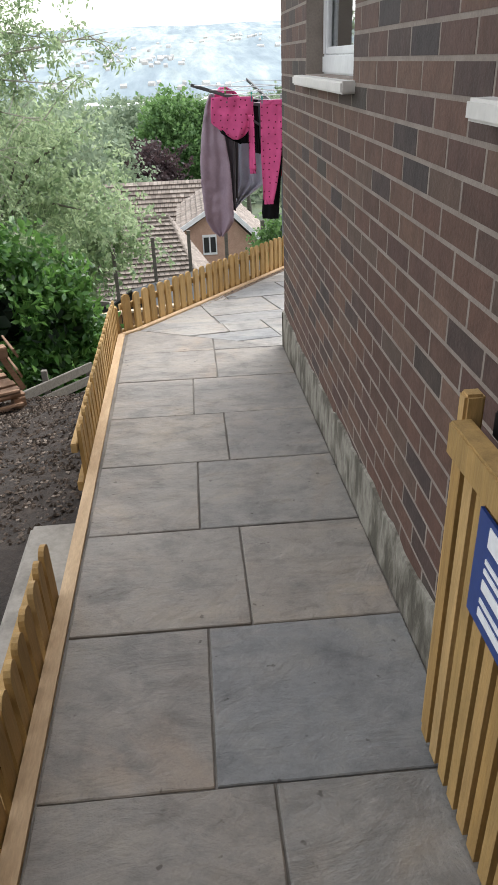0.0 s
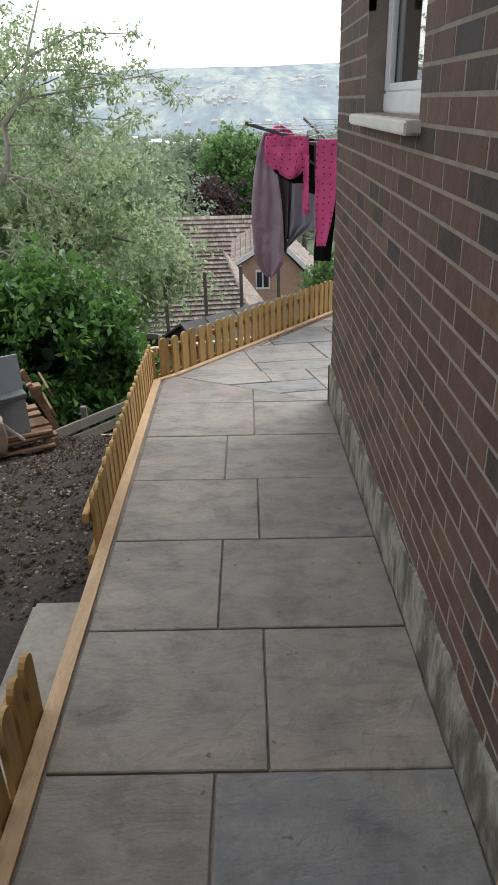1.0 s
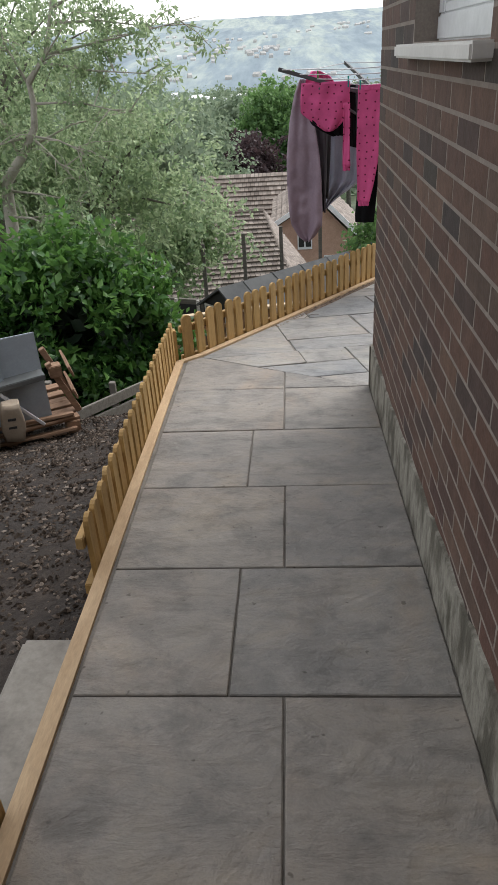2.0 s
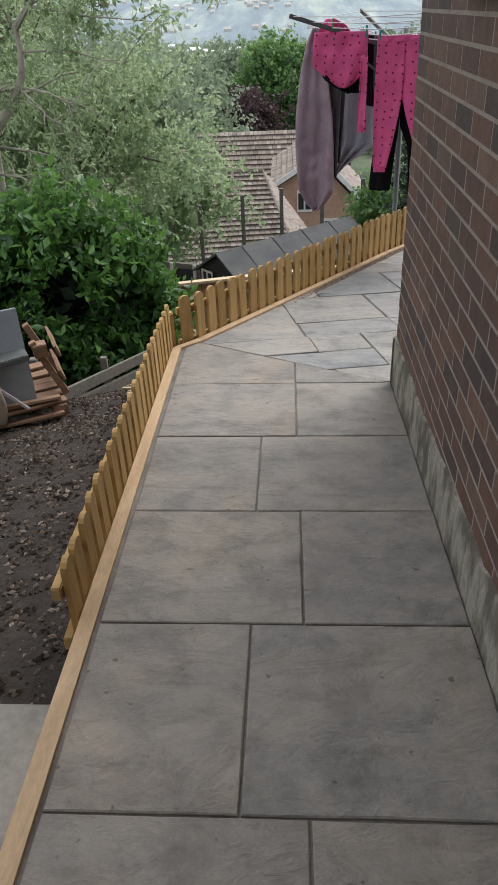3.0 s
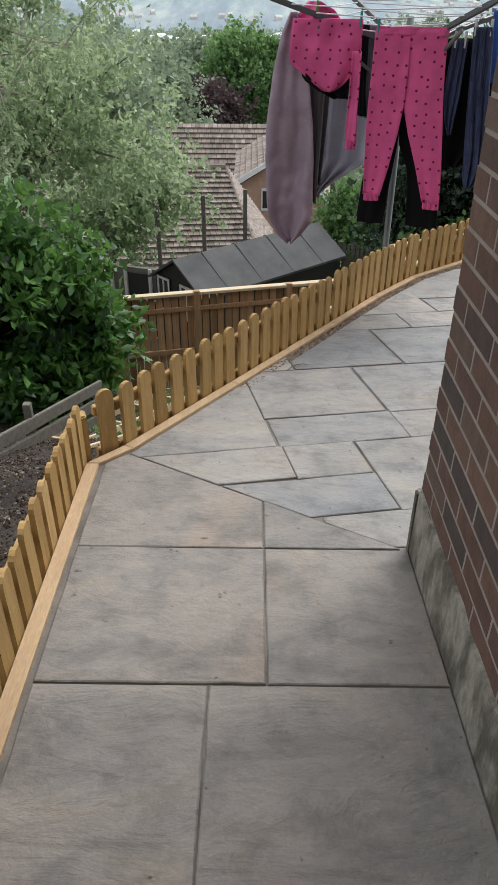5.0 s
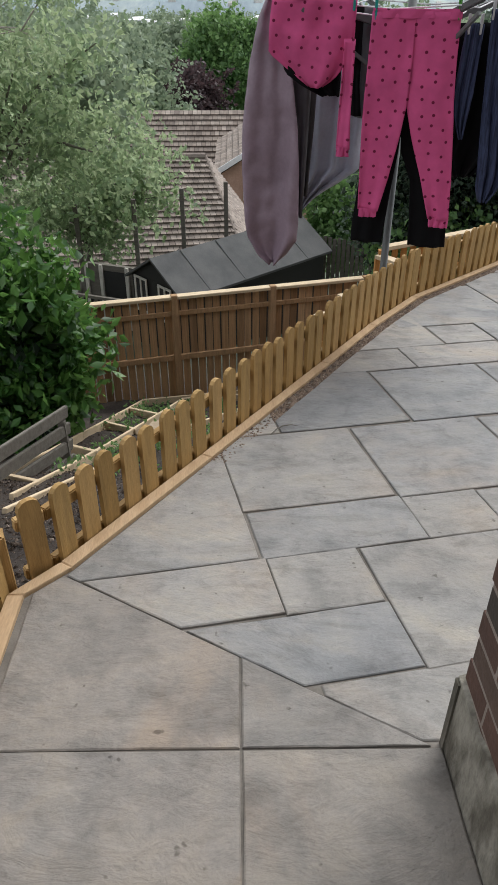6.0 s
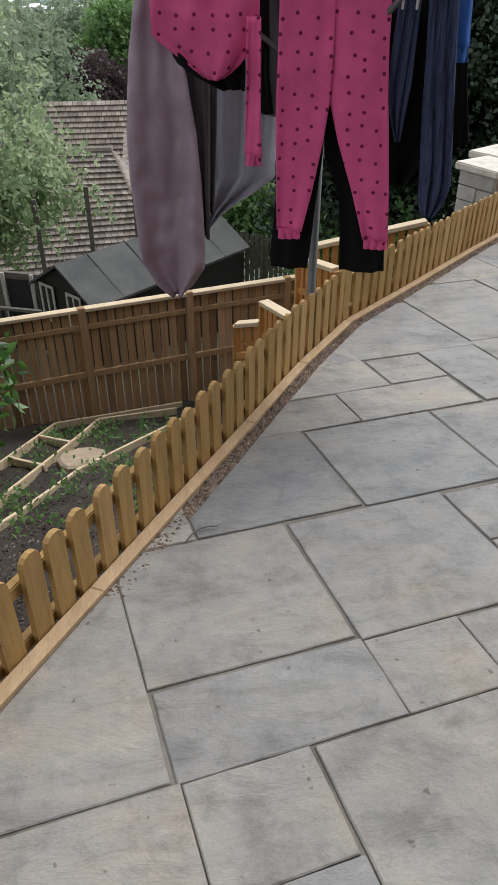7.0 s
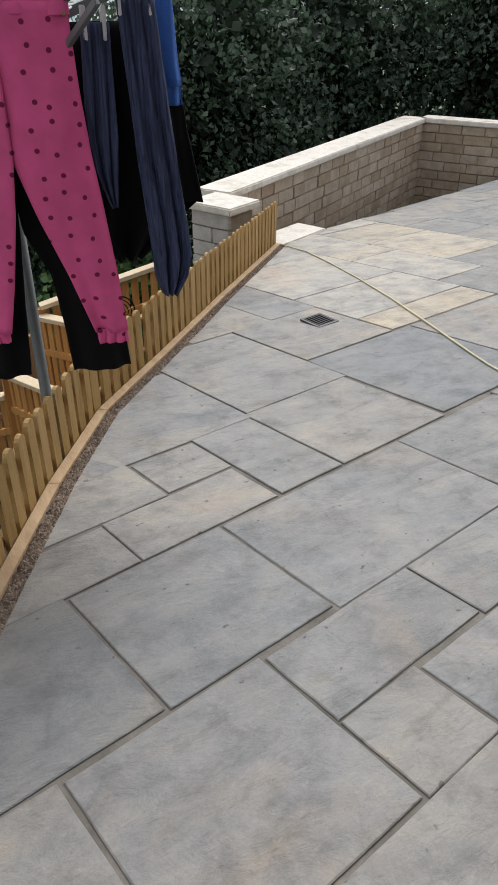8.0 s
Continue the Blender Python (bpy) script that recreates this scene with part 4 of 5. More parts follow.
near_house = thing("bungalow", "bungalow with mossy brown concrete tiled roof", "house")
part("wall", box(-10.5, -0.6, 24.5, 31.5, -11.5, -7.7), M["farbrick"], near_house)
tiled_slope("roof", (-11, 24.0, -8.05), (0.9, 24.0, -6.55 - 0.9), (-0.9, 28.3, -4.05), (-11, 28.3, -4.05), 25, 56, near_house, "mossy brown interlocking tiles")
tiled_slope("roof", (0.9, 24.0, -7.45), (0.9, 32.5, -7.45), (-0.9, 28.4, -4.05), (-0.9, 28.3, -4.05), 22, 36, near_house)
part("ridge", tube([(-11, 28.3, -4.0), (-0.9, 28.3, -4.0)], 0.12, 8), M["tile"], near_house)
part("hip", tube([(-0.9, 28.3, -4.0), (0.9, 24.0, -7.42)], 0.06, 8), M["tile"], near_house)

far_house = thing("brick_house", "orange brick house with white gable boards", "house", (1.6, 35.0, 0), turn=0)
bm = bmesh.new()
prof = [(-2.1, -12.5), (1.9, -12.5), (1.9, -7.0), (-0.1, -4.95), (-2.1, -6.05)]
f = [bm.verts.new((x, 0, z)) for x, z in prof]
k = [bm.verts.new((x, 7, z)) for x, z in prof]
bm.faces.new(f)
bm.faces.new(k[::-1])
for i in range(5):
    bm.faces.new((f[i], k[i], k[(i + 1) % 5], f[(i + 1) % 5]))
bmesh.ops.recalc_face_normals(bm, faces=bm.faces)
part("wall", bm, M["farbrick"], far_house)
for a, b in (((-2.4, -0.38, -6.03), (-0.1, -0.38, -4.66)), ((-0.1, -0.38, -4.66), (2.45, -0.38, -7.15))):
    part("bargeboard", beam(a, b, 0.06, 0.22), M["white"], far_house)
tiled_slope("roof", (-2.35, 7.2, -6.05), (-2.35, -0.3, -6.05), (-0.1, -0.3, -4.7), (-0.1, 7.2, -4.7), 8, 22, far_house)
tiled_slope("roof", (2.4, -0.3, -7.15), (2.4, 7.2, -7.15), (-0.1, 7.2, -4.7), (-0.1, -0.3, -4.7), 10, 22, far_house)
for x, z in ((-0.75, -7.25), (0.55, -8.6)):
    w = part("window", box(x - 0.36, x + 0.36, -0.06, 0.0, z, z + 1.0), M["white"], far_house)
    for s in (-1, 1):
        part("pane", box(x + s * 0.17 - 0.13, x + s * 0.17 + 0.13, -0.075, -0.061, z + 0.12, z + 0.88), M["dark"], w)
side_house = thing("terrace_house", "further house with a long brown tiled roof", "house")
part("wall", box(-7, 2.0, 42, 48, -14, -7.4), M["farbrick"], side_house)
tiled_slope("roof", (-7.5, 41.5, -7.6), (2.4, 41.5, -7.6), (2.4, 45, -5.0), (-7.5, 45, -5.0), 12, 40, side_house)

# ---- recess walls of pale blocks beyond the patio ----
block_mesh = {}


def block_wall(label, a, b, ztop, zlow, thick, face=1, kind_of="block"):
    """A wall of pale blocks between two points with a coping."""
    wall = thing("block_wall", label, "wall", kind="structure")
    a, b = Vector(a), Vector(b)
    d = (b - a).normalized()
    L = (b - a).length
    ang = math.degrees(math.atan2(d.y, d.x))
    m = pose(a.x, a.y, 0, 0, 0, ang)
    part("mortar_bed", box(0, L, 0.012, thick - 0.012, zlow, ztop, 0, m), M["blockmortar"], wall)
    cap = box(-0.05, L + 0.05, -0.05, thick + 0.05, ztop, ztop + 0.07, 0.012, m)
    part("coping", cap, M["coping"], wall, "pale stone coping")
    r = random.Random(int(L * 100))
    z, row = ztop - 0.004, 0
    while z > zlow + 0.1:
        h = 0.14
        x = -0.2 * (row % 2)
        while x < L:
            w = r.choice((0.28, 0.36, 0.44))
            x0, x1 = max(0, x), min(L, x + w - 0.012)
            if x1 - x0 > 0.04:
                long = round(x1 - x0, 2)
                key = (long, kind_of)
                if key not in block_mesh:
                    q = box(0, long, -0.012, 0.04, -h + 0.012, 0, 0.006)
                    me = bpy.data.meshes.new("block")
                    q.to_mesh(me)
                    q.free()
                    me.materials.append(M[kind_of])
                    block_mesh[key] = me
                ob = new("block", block_mesh[key])
                ob.parent = wall
                ob.matrix_world = m @ pose(x0, (0 if face > 0 else thick) + r.uniform(-0.006, 0.006), z, 0, 0, 0) if face > 0 else m @ pose(x0 + long, thick + r.uniform(-0.006, 0.006), z, 0, 0, 180)
            x += w
        z -= h
        row += 1
    return wall


block_wall("long pale block retaining wall with flat coping", (3.75, 10.15), (8.85, 13.25), -0.47, -1.9, 0.30)
block_wall("pale block wall turning back towards the patio", (8.85, 13.25), (10.6, 10.4), -0.47, -1.9, 0.30, 1)
block_wall("short pale grey block wall beside the fence end", (3.28, 9.97), (3.46, 9.58), -0.47, -2.6, 0.36, 1, "greyblock")
block_wall("low pale block wall meeting the patio edge", (4.10, 9.70), (4.70, 9.95), -0.90, -2.6, 0.26, 1, "greyblock")

# ---- drain, hose ----
drain = thing("drain_gully", "square dark drain grate set into the paving", "drain", (3.03, 7.47, G(3.03, 7.47) + 0.004), turn=11)
drain.scale = (0.78, 0.78, 1.0)
bm = bmesh.new()
for q in ((-0.115, 0.115, -0.115, -0.095), (-0.115, 0.115, 0.095, 0.115), (-0.115, -0.095, -0.095, 0.095), (0.095, 0.115, -0.095, 0.095)):
    add_box(bm, *q, -0.004, 0.010)
part("frame", bm, M["arm"], drain)
# Thin black plate under the bars: the gully's shade as colour, no hole.
part("pit", box(-0.095, 0.095, -0.095, 0.095, -0.004, 0.0), M["blackcloth"], drain)
for k in range(6):
    part("bar", box(-0.085 + 0.032 * k, -0.073 + 0.032 * k, -0.095, 0.095, 0.001, 0.009), M["iron"], drain)
hose_pts = [(4.03, 9.60), (4.06, 9.2), (3.98, 8.7), (3.88, 8.2), (3.74, 7.62), (3.62, 7.2), (3.5, 6.8), (3.41, 6.5), (3.36, 6.32), (3.3, 6.0), (3.3, 5.4)]
tagged(mesh_ob("garden_hose", tube([(x, y, G(x, y) + 0.009) for x, y in hose_pts], 0.006, 8), M["hose"], smooth=True), "pale garden hose lying across the slabs", "hose")
twig = tagged(mesh_ob("twig", tube([(0.93, 5.0, 0), (0.955, 5.035, 0.004), (0.985, 5.06, 0.006), (1.02, 5.07, 0.006), (1.05, 5.065, 0.004)], [0.002, 0.003, 0.003, 0.0025, 0.0015], 5), M["bark"]), "thin dry twig on the slabs", "twig")
twig.location = (-0.66, -0.10, G(0.3, 4.94) + 0.004)
hoop = tagged(mesh_ob("wire_hoop", tube([(0.17 * math.cos(a), 0, 0.17 * math.sin(a)) for a in np.linspace(0, 6.28, 25)], 0.008, 6), M["iron"]), "round black wire basket hanging on a fence", "hoop")
hoop.location = (2.62, 10.4, -1.52)
for k in range(4):
    part("wire", tube([(0.17 * math.cos(a) * (k + 1) / 5, 0, 0.17 * math.sin(a) * (k + 1) / 5) for a in np.linspace(0, 6.28, 17)], 0.005, 5), M["iron"], hoop)


# ---- rotary clothes line and washing ----
PX, PY = 1.03, 6.50
dryer = thing("rotary_clothes_line", "grey rotary clothes line with open arms", "clothes line", (PX, PY, 0))
part("pole", tube([(0, 0, -3.2), (0, 0, 1.2)], 0.022, 12), M["steel"], dryer, "galvanised steel pole", True)
part("hub", tube([(0, 0, 0.98), (0, 0, 1.12)], 0.05, 12), M["arm"], dryer)
ARM = [radians(a) for a in (197, 287, 17, 107)]
tips = []
for a in ARM:
    tip = Vector((0.95 * math.cos(a), 0.95 * math.sin(a), 1.31))
    tips.append(tip)
    part("arm", beam((0.05 * math.cos(a), 0.05 * math.sin(a), 1.04), tip, 0.022, 0.03, 0.003), M["arm"], dryer)
    part("strut", beam((0.04 * math.cos(a), 0.04 * math.sin(a), 0.78), (0.6 * math.cos(a), 0.6 * math.sin(a), 1.15), 0.015, 0.02, 0.002), M["steel"], dryer)
for r in (0.34, 0.5, 0.66, 0.82, 0.98):
    for k in range(4):
        a, b = tips[k] * r, tips[(k + 1) % 4] * r
        a.z = b.z = 1.04 + 0.27 * r
        mid = (a + b) / 2 - Vector((0, 0, 0.02))
        part("line", tube([a, mid, b], 0.0035, 5), M["line"], dryer)


def cloth(name, rows, y0, slope, material, folds=0.012, waves=3.0, seed=0, cols=22, thick=0.006):
    """A hanging cloth. rows run from top to bottom as (height, left edge, right edge); it hangs in the plane y = y0 + slope * (x - 1) with soft folds."""
    rows = sorted(rows, reverse=True)
    zs = [-r[0] for r in rows]
    n = max(10, int((rows[0][0] - rows[-1][0]) / 0.022))
    bm = bmesh.new()
    uvl = bm.loops.layers.uv.new("UVMap")
    grid, ph = [], 1.7 * seed
    for j in range(n + 1):
        z = rows[0][0] + (rows[-1][0] - rows[0][0]) * j / n
        k = j / n
        xl, xr = (float(np.interp(-z, zs, [r[q] for r in rows])) for q in (1, 2))
        line = []
        for i in range(cols + 1):
            u = i / cols
            x = xl + (xr - xl) * u
            s = folds * (0.35 + 0.65 * k)
            out = s * (math.sin(u * waves * 6.283 + ph + 1.2 * math.sin(2.5 * k + ph)) + 0.45 * math.sin(u * waves * 13.1 + 2 * ph + 3 * k))
            out += 0.6 * folds * noise.noise((x * 9, z * 5, seed)) + 0.35 * folds * noise.noise((x * 22, z * 16, seed + 9))
            line.append(bm.verts.new((x + 0.15 * out, y0 + slope * (x - 1) + out, z + 0.004 * noise.noise((x * 12, k * 3, seed)))))
        grid.append(line)
    for j in range(n):
        for i in range(cols):
            q = (grid[j][i], grid[j][i + 1], grid[j + 1][i + 1], grid[j + 1][i])
            f = bm.faces.new(q)
            f.smooth = True
            for lp in f.loops:
                lp[uvl].uv = (lp.vert.co.x, lp.vert.co.z)
    me = bpy.data.meshes.new(name)
    bm.to_mesh(me)
    bm.free()
    me.materials.append(material)
    ob = new(name, me)
    so = ob.modifiers.new("thickness", "SOLIDIFY")
    so.thickness, so.offset = thick, 0
    return ob


def garment(name, label, category, y0, slope, pieces, pegs=()):
    """A thing of several hanging pieces, with the pegs that hold it."""
    th = thing(name, label, category)
    for piece, material, dy, rows, folds, waves, seed in pieces:
        cloth(piece, rows, y0 + dy, slope, M[material], folds, waves, seed).parent = th
    for x, z, colour in pegs:
        y = y0 + slope * (x - 1)
        for d in (-0.007, 0.007):
            part("peg", box(x - 0.006, x + 0.006, y + d - 0.004, y + d + 0.004, z - 0.045, z + 0.04, 0.002), M[colour], th)
    return th


garment("pyjama_trousers", "bright pink dotted pyjama trousers hung by waist", "trousers", 6.11, -0.26, [
    ("leg", "pink", 0, [(1.145, 0.775, 0.972), (0.95, 0.772, 0.976), (0.76, 0.768, 0.974), (0.6, 0.770, 0.955), (0.4, 0.778, 0.92), (0.236, 0.784, 0.884)], 0.009, 0.9, 3),
    ("leg", "pink", -0.004, [(1.148, 0.968, 1.166), (0.95, 0.972, 1.175), (0.76, 0.970, 1.19), (0.6, 1.015, 1.21), (0.4, 1.085, 1.232), (0.21, 1.142, 1.246)], 0.010, 1.0, 4),
    ("cuff", "pink", -0.003, [(0.245, 0.790, 0.880), (0.20, 0.788, 0.878)], 0.006, 3, 5),
    ("cuff", "pink", -0.006, [(0.22, 1.148, 1.242), (0.17, 1.150, 1.244)], 0.006, 3, 6),
    ("waistband", "pink", -0.006, [(1.158, 0.777, 1.168), (1.118, 0.776, 1.170)], 0.006, 4, 7)],
    [(0.79, 1.155, "pegteal"), (1.155, 1.16, "peggreen")])
garment("black_leggings", "black flared leggings hanging behind pink trousers", "trousers", 6.19, -0.26, [
    ("leg", "blackcloth", 0, [(1.12, 0.80, 0.98), (0.76, 0.80, 0.985), (0.53, 0.81, 0.975), (0.3, 0.785, 0.955), (0.1, 0.77, 0.942), (0.04, 0.775, 0.936)], 0.012, 1.2, 11),
    ("leg", "blackcloth", 0.004, [(1.12, 0.97, 1.15), (0.76, 0.965, 1.18), (0.53, 0.985, 1.21), (0.385, 1.05, 1.23), (0.2, 1.07, 1.26), (0.035, 1.08, 1.275)], 0.012, 1.2, 12)])
garment("pyjama_shirt", "bright pink dotted pyjama shirt folded over line", "shirt", 6.17, -0.30, [
    ("body", "pink", 0, [(1.19, 0.315, 0.713), (1.05, 0.300, 0.712), (0.96, 0.296, 0.706), (0.90, 0.37, 0.67), (0.84, 0.455, 0.62), (0.81, 0.50, 0.57)], 0.030, 1.1, 5),
    ("collar", "pink", 0.05, [(1.275, 0.40, 0.47), (1.235, 0.36, 0.55), (1.17, 0.33, 0.60)], 0.035, 1.3, 8),
    ("sleeve", "pink", -0.03, [(1.03, 0.660, 0.712), (0.85, 0.662, 0.714), (0.65, 0.656, 0.716), (0.53, 0.654, 0.722)], 0.012, 0.8, 7),
    ("cuff", "pink", -0.03, [(0.54, 0.657, 0.718), (0.49, 0.658, 0.720)], 0.008, 1.5, 9),
    ("hem", "blackcloth", 0.05, [(1.0, 0.36, 0.66), (0.87, 0.385, 0.665), (0.82, 0.46, 0.665), (0.765, 0.58, 0.662)], 0.016, 2, 6)],
    [(0.45, 1.24, "peggreen"), (0.70, 1.19, "pegteal")])
garment("mauve_sheet", "long mauve satin sheet gathered on the line", "sheet", 6.20, -0.36, [
    ("sheet", "mauve", 0, [(1.22, 0.30, 0.345), (1.1, 0.25, 0.37), (0.9, 0.205, 0.42), (0.6, 0.172, 0.465), (0.38, 0.168, 0.48), (0.1, 0.186, 0.485), (0.0, 0.20, 0.478), (-0.1, 0.262, 0.415), (-0.155, 0.33, 0.36)], 0.030, 1.15, 21)])
garment("grey_trousers", "dark grey cotton trousers hanging in folds", "trousers", 6.38, -0.36, [
    ("leg", "greycloth", 0, [(1.15, 0.36, 0.56), (0.8, 0.38, 0.54), (0.4, 0.42, 0.53), (0.08, 0.44, 0.52)], 0.03, 1.6, 23),
    ("leg", "greycloth", 0.05, [(1.15, 0.40, 0.59), (0.6, 0.44, 0.57), (0.2, 0.46, 0.55)], 0.03, 1.6, 24)])
garment("lilac_sheet", "pale lilac grey cotton sheet on inner line", "sheet", 6.62, -0.30, [
    ("sheet", "lilac", 0, [(1.12, 0.50, 0.86), (0.7, 0.513, 0.86), (0.33, 0.515, 0.856), (0.29, 0.517, 0.80), (0.15, 0.518, 0.61), (0.07, 0.518, 0.535)], 0.030, 3.2, 25)])
garment("dark_vest", "black vest between pink clothes", "vest", 6.33, -0.4, [("vest", "blackcloth", 0, [(1.16, 0.715, 0.775), (0.8, 0.715, 0.78), (0.66, 0.72, 0.80)], 0.012, 1, 26)])
garment("grey_vest", "grey vest hanging behind pink clothes", "vest", 6.40, -0.4, [("vest", "greyvest", 0, [(1.16, 0.755, 0.86), (0.75, 0.75, 0.86), (0.64, 0.78, 0.86)], 0.014, 1, 27)])
garment("black_shirt", "black shirt hanging on the outer line", "shirt", 6.22, -0.1, [
    ("body", "blackcloth", 0, [(1.10, 1.205, 1.49), (0.75, 1.185, 1.535), (0.585, 1.175, 1.575), (0.50, 1.19, 1.47), (0.40, 1.27, 1.36)], 0.025, 2.4, 30),
    ("sleeve", "blackcloth", -0.03, [(1.06, 1.44, 1.50), (0.8, 1.47, 1.535), (0.575, 1.50, 1.578)], 0.010, 0.8, 36),
    ("sleeve", "blackcloth", -0.03, [(1.06, 1.20, 1.26), (0.75, 1.18, 1.25), (0.54, 1.17, 1.24)], 0.010, 0.8, 37)])
garment("navy_towel", "ribbed navy blue towelling hanging in folds", "towel", 6.12, -0.15, [
    ("towel", "navy", 0, [(1.16, 1.305, 1.412), (0.9, 1.325, 1.437), (0.6, 1.35, 1.470), (0.44, 1.366, 1.486), (0.36, 1.374, 1.470), (0.30, 1.395, 1.428)], 0.020, 2.6, 31)],
    [(1.315, 1.16, "line"), (1.40, 1.16, "line")])
garment("navy_cloth", "dark navy ribbed cloth on the line", "cloth", 6.14, -0.15, [
    ("cloth", "navy", 0, [(1.10, 1.213, 1.288), (0.81, 1.197, 1.285), (0.70, 1.215, 1.275), (0.60, 1.25, 1.268)], 0.016, 2.2, 32)],
    [(1.22, 1.10, "line"), (1.275, 1.10, "line")])
garment("blue_shirt", "bright blue cotton shirt on the line", "shirt", 6.16, -0.1, [
    ("body", "blue", 0, [(1.24, 1.415, 1.478), (1.0, 1.430, 1.502), (0.93, 1.436, 1.512)], 0.012, 1, 33),
    ("hem", "blue", 0.02, [(0.98, 1.434, 1.508), (0.875, 1.448, 1.522)], 0.012, 1, 35)])
garment("red_cloth", "small red cloth behind trousers", "cloth", 6.5, 0.0, [("cloth", "red", 0, [(0.75, 0.97, 1.05), (0.42, 0.98, 1.04)], 0.010, 1, 34)])


# ---- planting ----
def branchy(points, r0, r1):
    n = len(points)
    return tube(points, [r0 + (r1 - r0) * k / (n - 1) for k in range(n)], 8)


rng = np.random.default_rng(3)
laurel = thing("laurel_bush", "dense glossy green laurel bush above soil bank", "bush")
spots = np.concatenate([clumps(rng, c, r, n, 20, 0.085) for c, r, n in (((-2.9, 9.4, -1.75), (1.25, 1.0, 1.35), 330), ((-2.15, 9.6, -2.25), (0.72, 0.7, 1.05), 220), ((-4.2, 9.2, -1.7), (1.2, 1.0, 1.45), 240), ((-2.75, 9.3, -2.75), (1.0, 0.8, 0.75), 170))])
leaves("foliage", spots, 0.15, M["leaf_laurel"], laurel, "glossy oval leaves", 4, 0.2, 0.27)
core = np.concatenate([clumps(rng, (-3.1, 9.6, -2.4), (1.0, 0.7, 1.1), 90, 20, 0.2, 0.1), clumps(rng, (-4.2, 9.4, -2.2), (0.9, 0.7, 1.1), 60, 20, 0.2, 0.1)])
leaves("inner_foliage", core, 0.22, M["leaf_inner_shade"], laurel, "", 5)
for k in range(5):
    a = k * 1.3
    part("stem", branchy([(-3.0 + 0.3 * math.cos(a), 9.5 + 0.2 * math.sin(a), -4.2), (-3.0 + 0.7 * math.cos(a), 9.5 + 0.4 * math.sin(a), -3.0), (-3.0 + 1.0 * math.cos(a), 9.5 + 0.5 * math.sin(a), -1.8)], 0.05, 0.015), M["bark"], laurel)


def sprays(r, ends, centre, per, length):
    """Places for leaves along short drooping twigs that point away from the crown's middle."""
    d = ends - np.array(centre)
    d /= np.linalg.norm(d, axis=1)[:, None] + 1e-6
    d = d + r.normal(size=d.shape) * 0.6
    d[:, 2] -= 0.15
    d /= np.linalg.norm(d, axis=1)[:, None]
    k = r.uniform(-0.5, 0.5, (len(ends), per, 1))
    p = ends[:, None, :] + d[:, None, :] * k * length + r.normal(size=(len(ends), per, 3)) * length * 0.09
    p[:, :, 2] -= (k[:, :, 0] + 0.5) ** 2 * length * 0.25
    return p.reshape(-1, 3)


def tree(name, label, foot, crown, radii, leaf, leaf_size, count, per, spread, seed, limbs=7, trunk=0.2, shell=0.3, slim=0.4):
    """A tapered trunk with forking limbs and a loose crown of single leaves in clumps at the twig ends."""
    r = np.random.default_rng(seed)
    t = thing(name, label, "tree")
    f, c = Vector(foot), Vector(crown)
    mid = f.lerp(c, 0.5) + Vector((r.uniform(-0.1, 0.1), 0, 0)) * radii[0]
    part("trunk", branchy([f, f.lerp(mid, 0.5), mid, mid.lerp(c, 0.6), c + Vector((0, 0, radii[2] * 0.5))], trunk, trunk * 0.25), M["bark"], t, "", True)
    sp = []
    for k in range(limbs):
        a = 6.283 * k / limbs + r.uniform(-0.4, 0.4)
        e = c + Vector((math.cos(a) * radii[0] * r.uniform(0.6, 0.95), math.sin(a) * radii[1] * r.uniform(0.6, 0.95), r.uniform(-0.5, 0.75) * radii[2]))
        s = f.lerp(c, r.uniform(0.45, 0.95))
        m1 = s.lerp(e, 0.5) + Vector((0, 0, radii[2] * 0.12))
        part("limb", branchy([s, m1, e], trunk * 0.4, trunk * 0.06), M["bark"], t)
        for q in range(int(count / limbs * 0.5)):
            sp.append(np.array(m1.lerp(e, r.uniform(0.1, 1.1))) + r.normal(size=3) * np.array(radii) * 0.16)
    cl = np.array(sp)
    cl = np.concatenate([cl, clumps(r, crown, radii, int(count * 0.5), 1, spread, shell)])
    pts = sprays(r, cl, crown, per, spread * 3.6)
    leaves("crown", pts, leaf_size, leaf, t, "", seed + 1, 0.4, slim)
    return t


tree("birch_tree", "airy birch tree with small pale green leaves", (-6.9, 15.5, -5.4), (-6.0, 15.0, 1.0), (2.6, 2.2, 2.8), M["leaf_birch"], 0.125, 620, 18, 0.15, 40, 12, 0.16, slim=0.24)
tree("birch_tree", "airy birch tree drooping over tiled roofs", (-6.4, 17.8, -6.0), (-4.5, 17.6, -1.1), (2.9, 2.0, 2.2), M["leaf_birch"], 0.15, 820, 17, 0.17, 44, 12, 0.16, slim=0.26)
tree("birch_tree", "pale green birch at the garden edge", (-7.6, 16.5, -5.6), (-7.2, 16.0, 0.0), (2.6, 2.2, 3.8), M["leaf_birch"], 0.14, 900, 18, 0.17, 47, 12, 0.18, slim=0.26)
tree("elder_tree", "low loose elder overhanging the bungalow roof", (-4.2, 20.5, -6.3), (-3.4, 20.5, -3.2), (2.2, 1.6, 1.3), M["leaf_birch"], 0.16, 420, 20, 0.22, 50, 8, 0.12, slim=0.3)

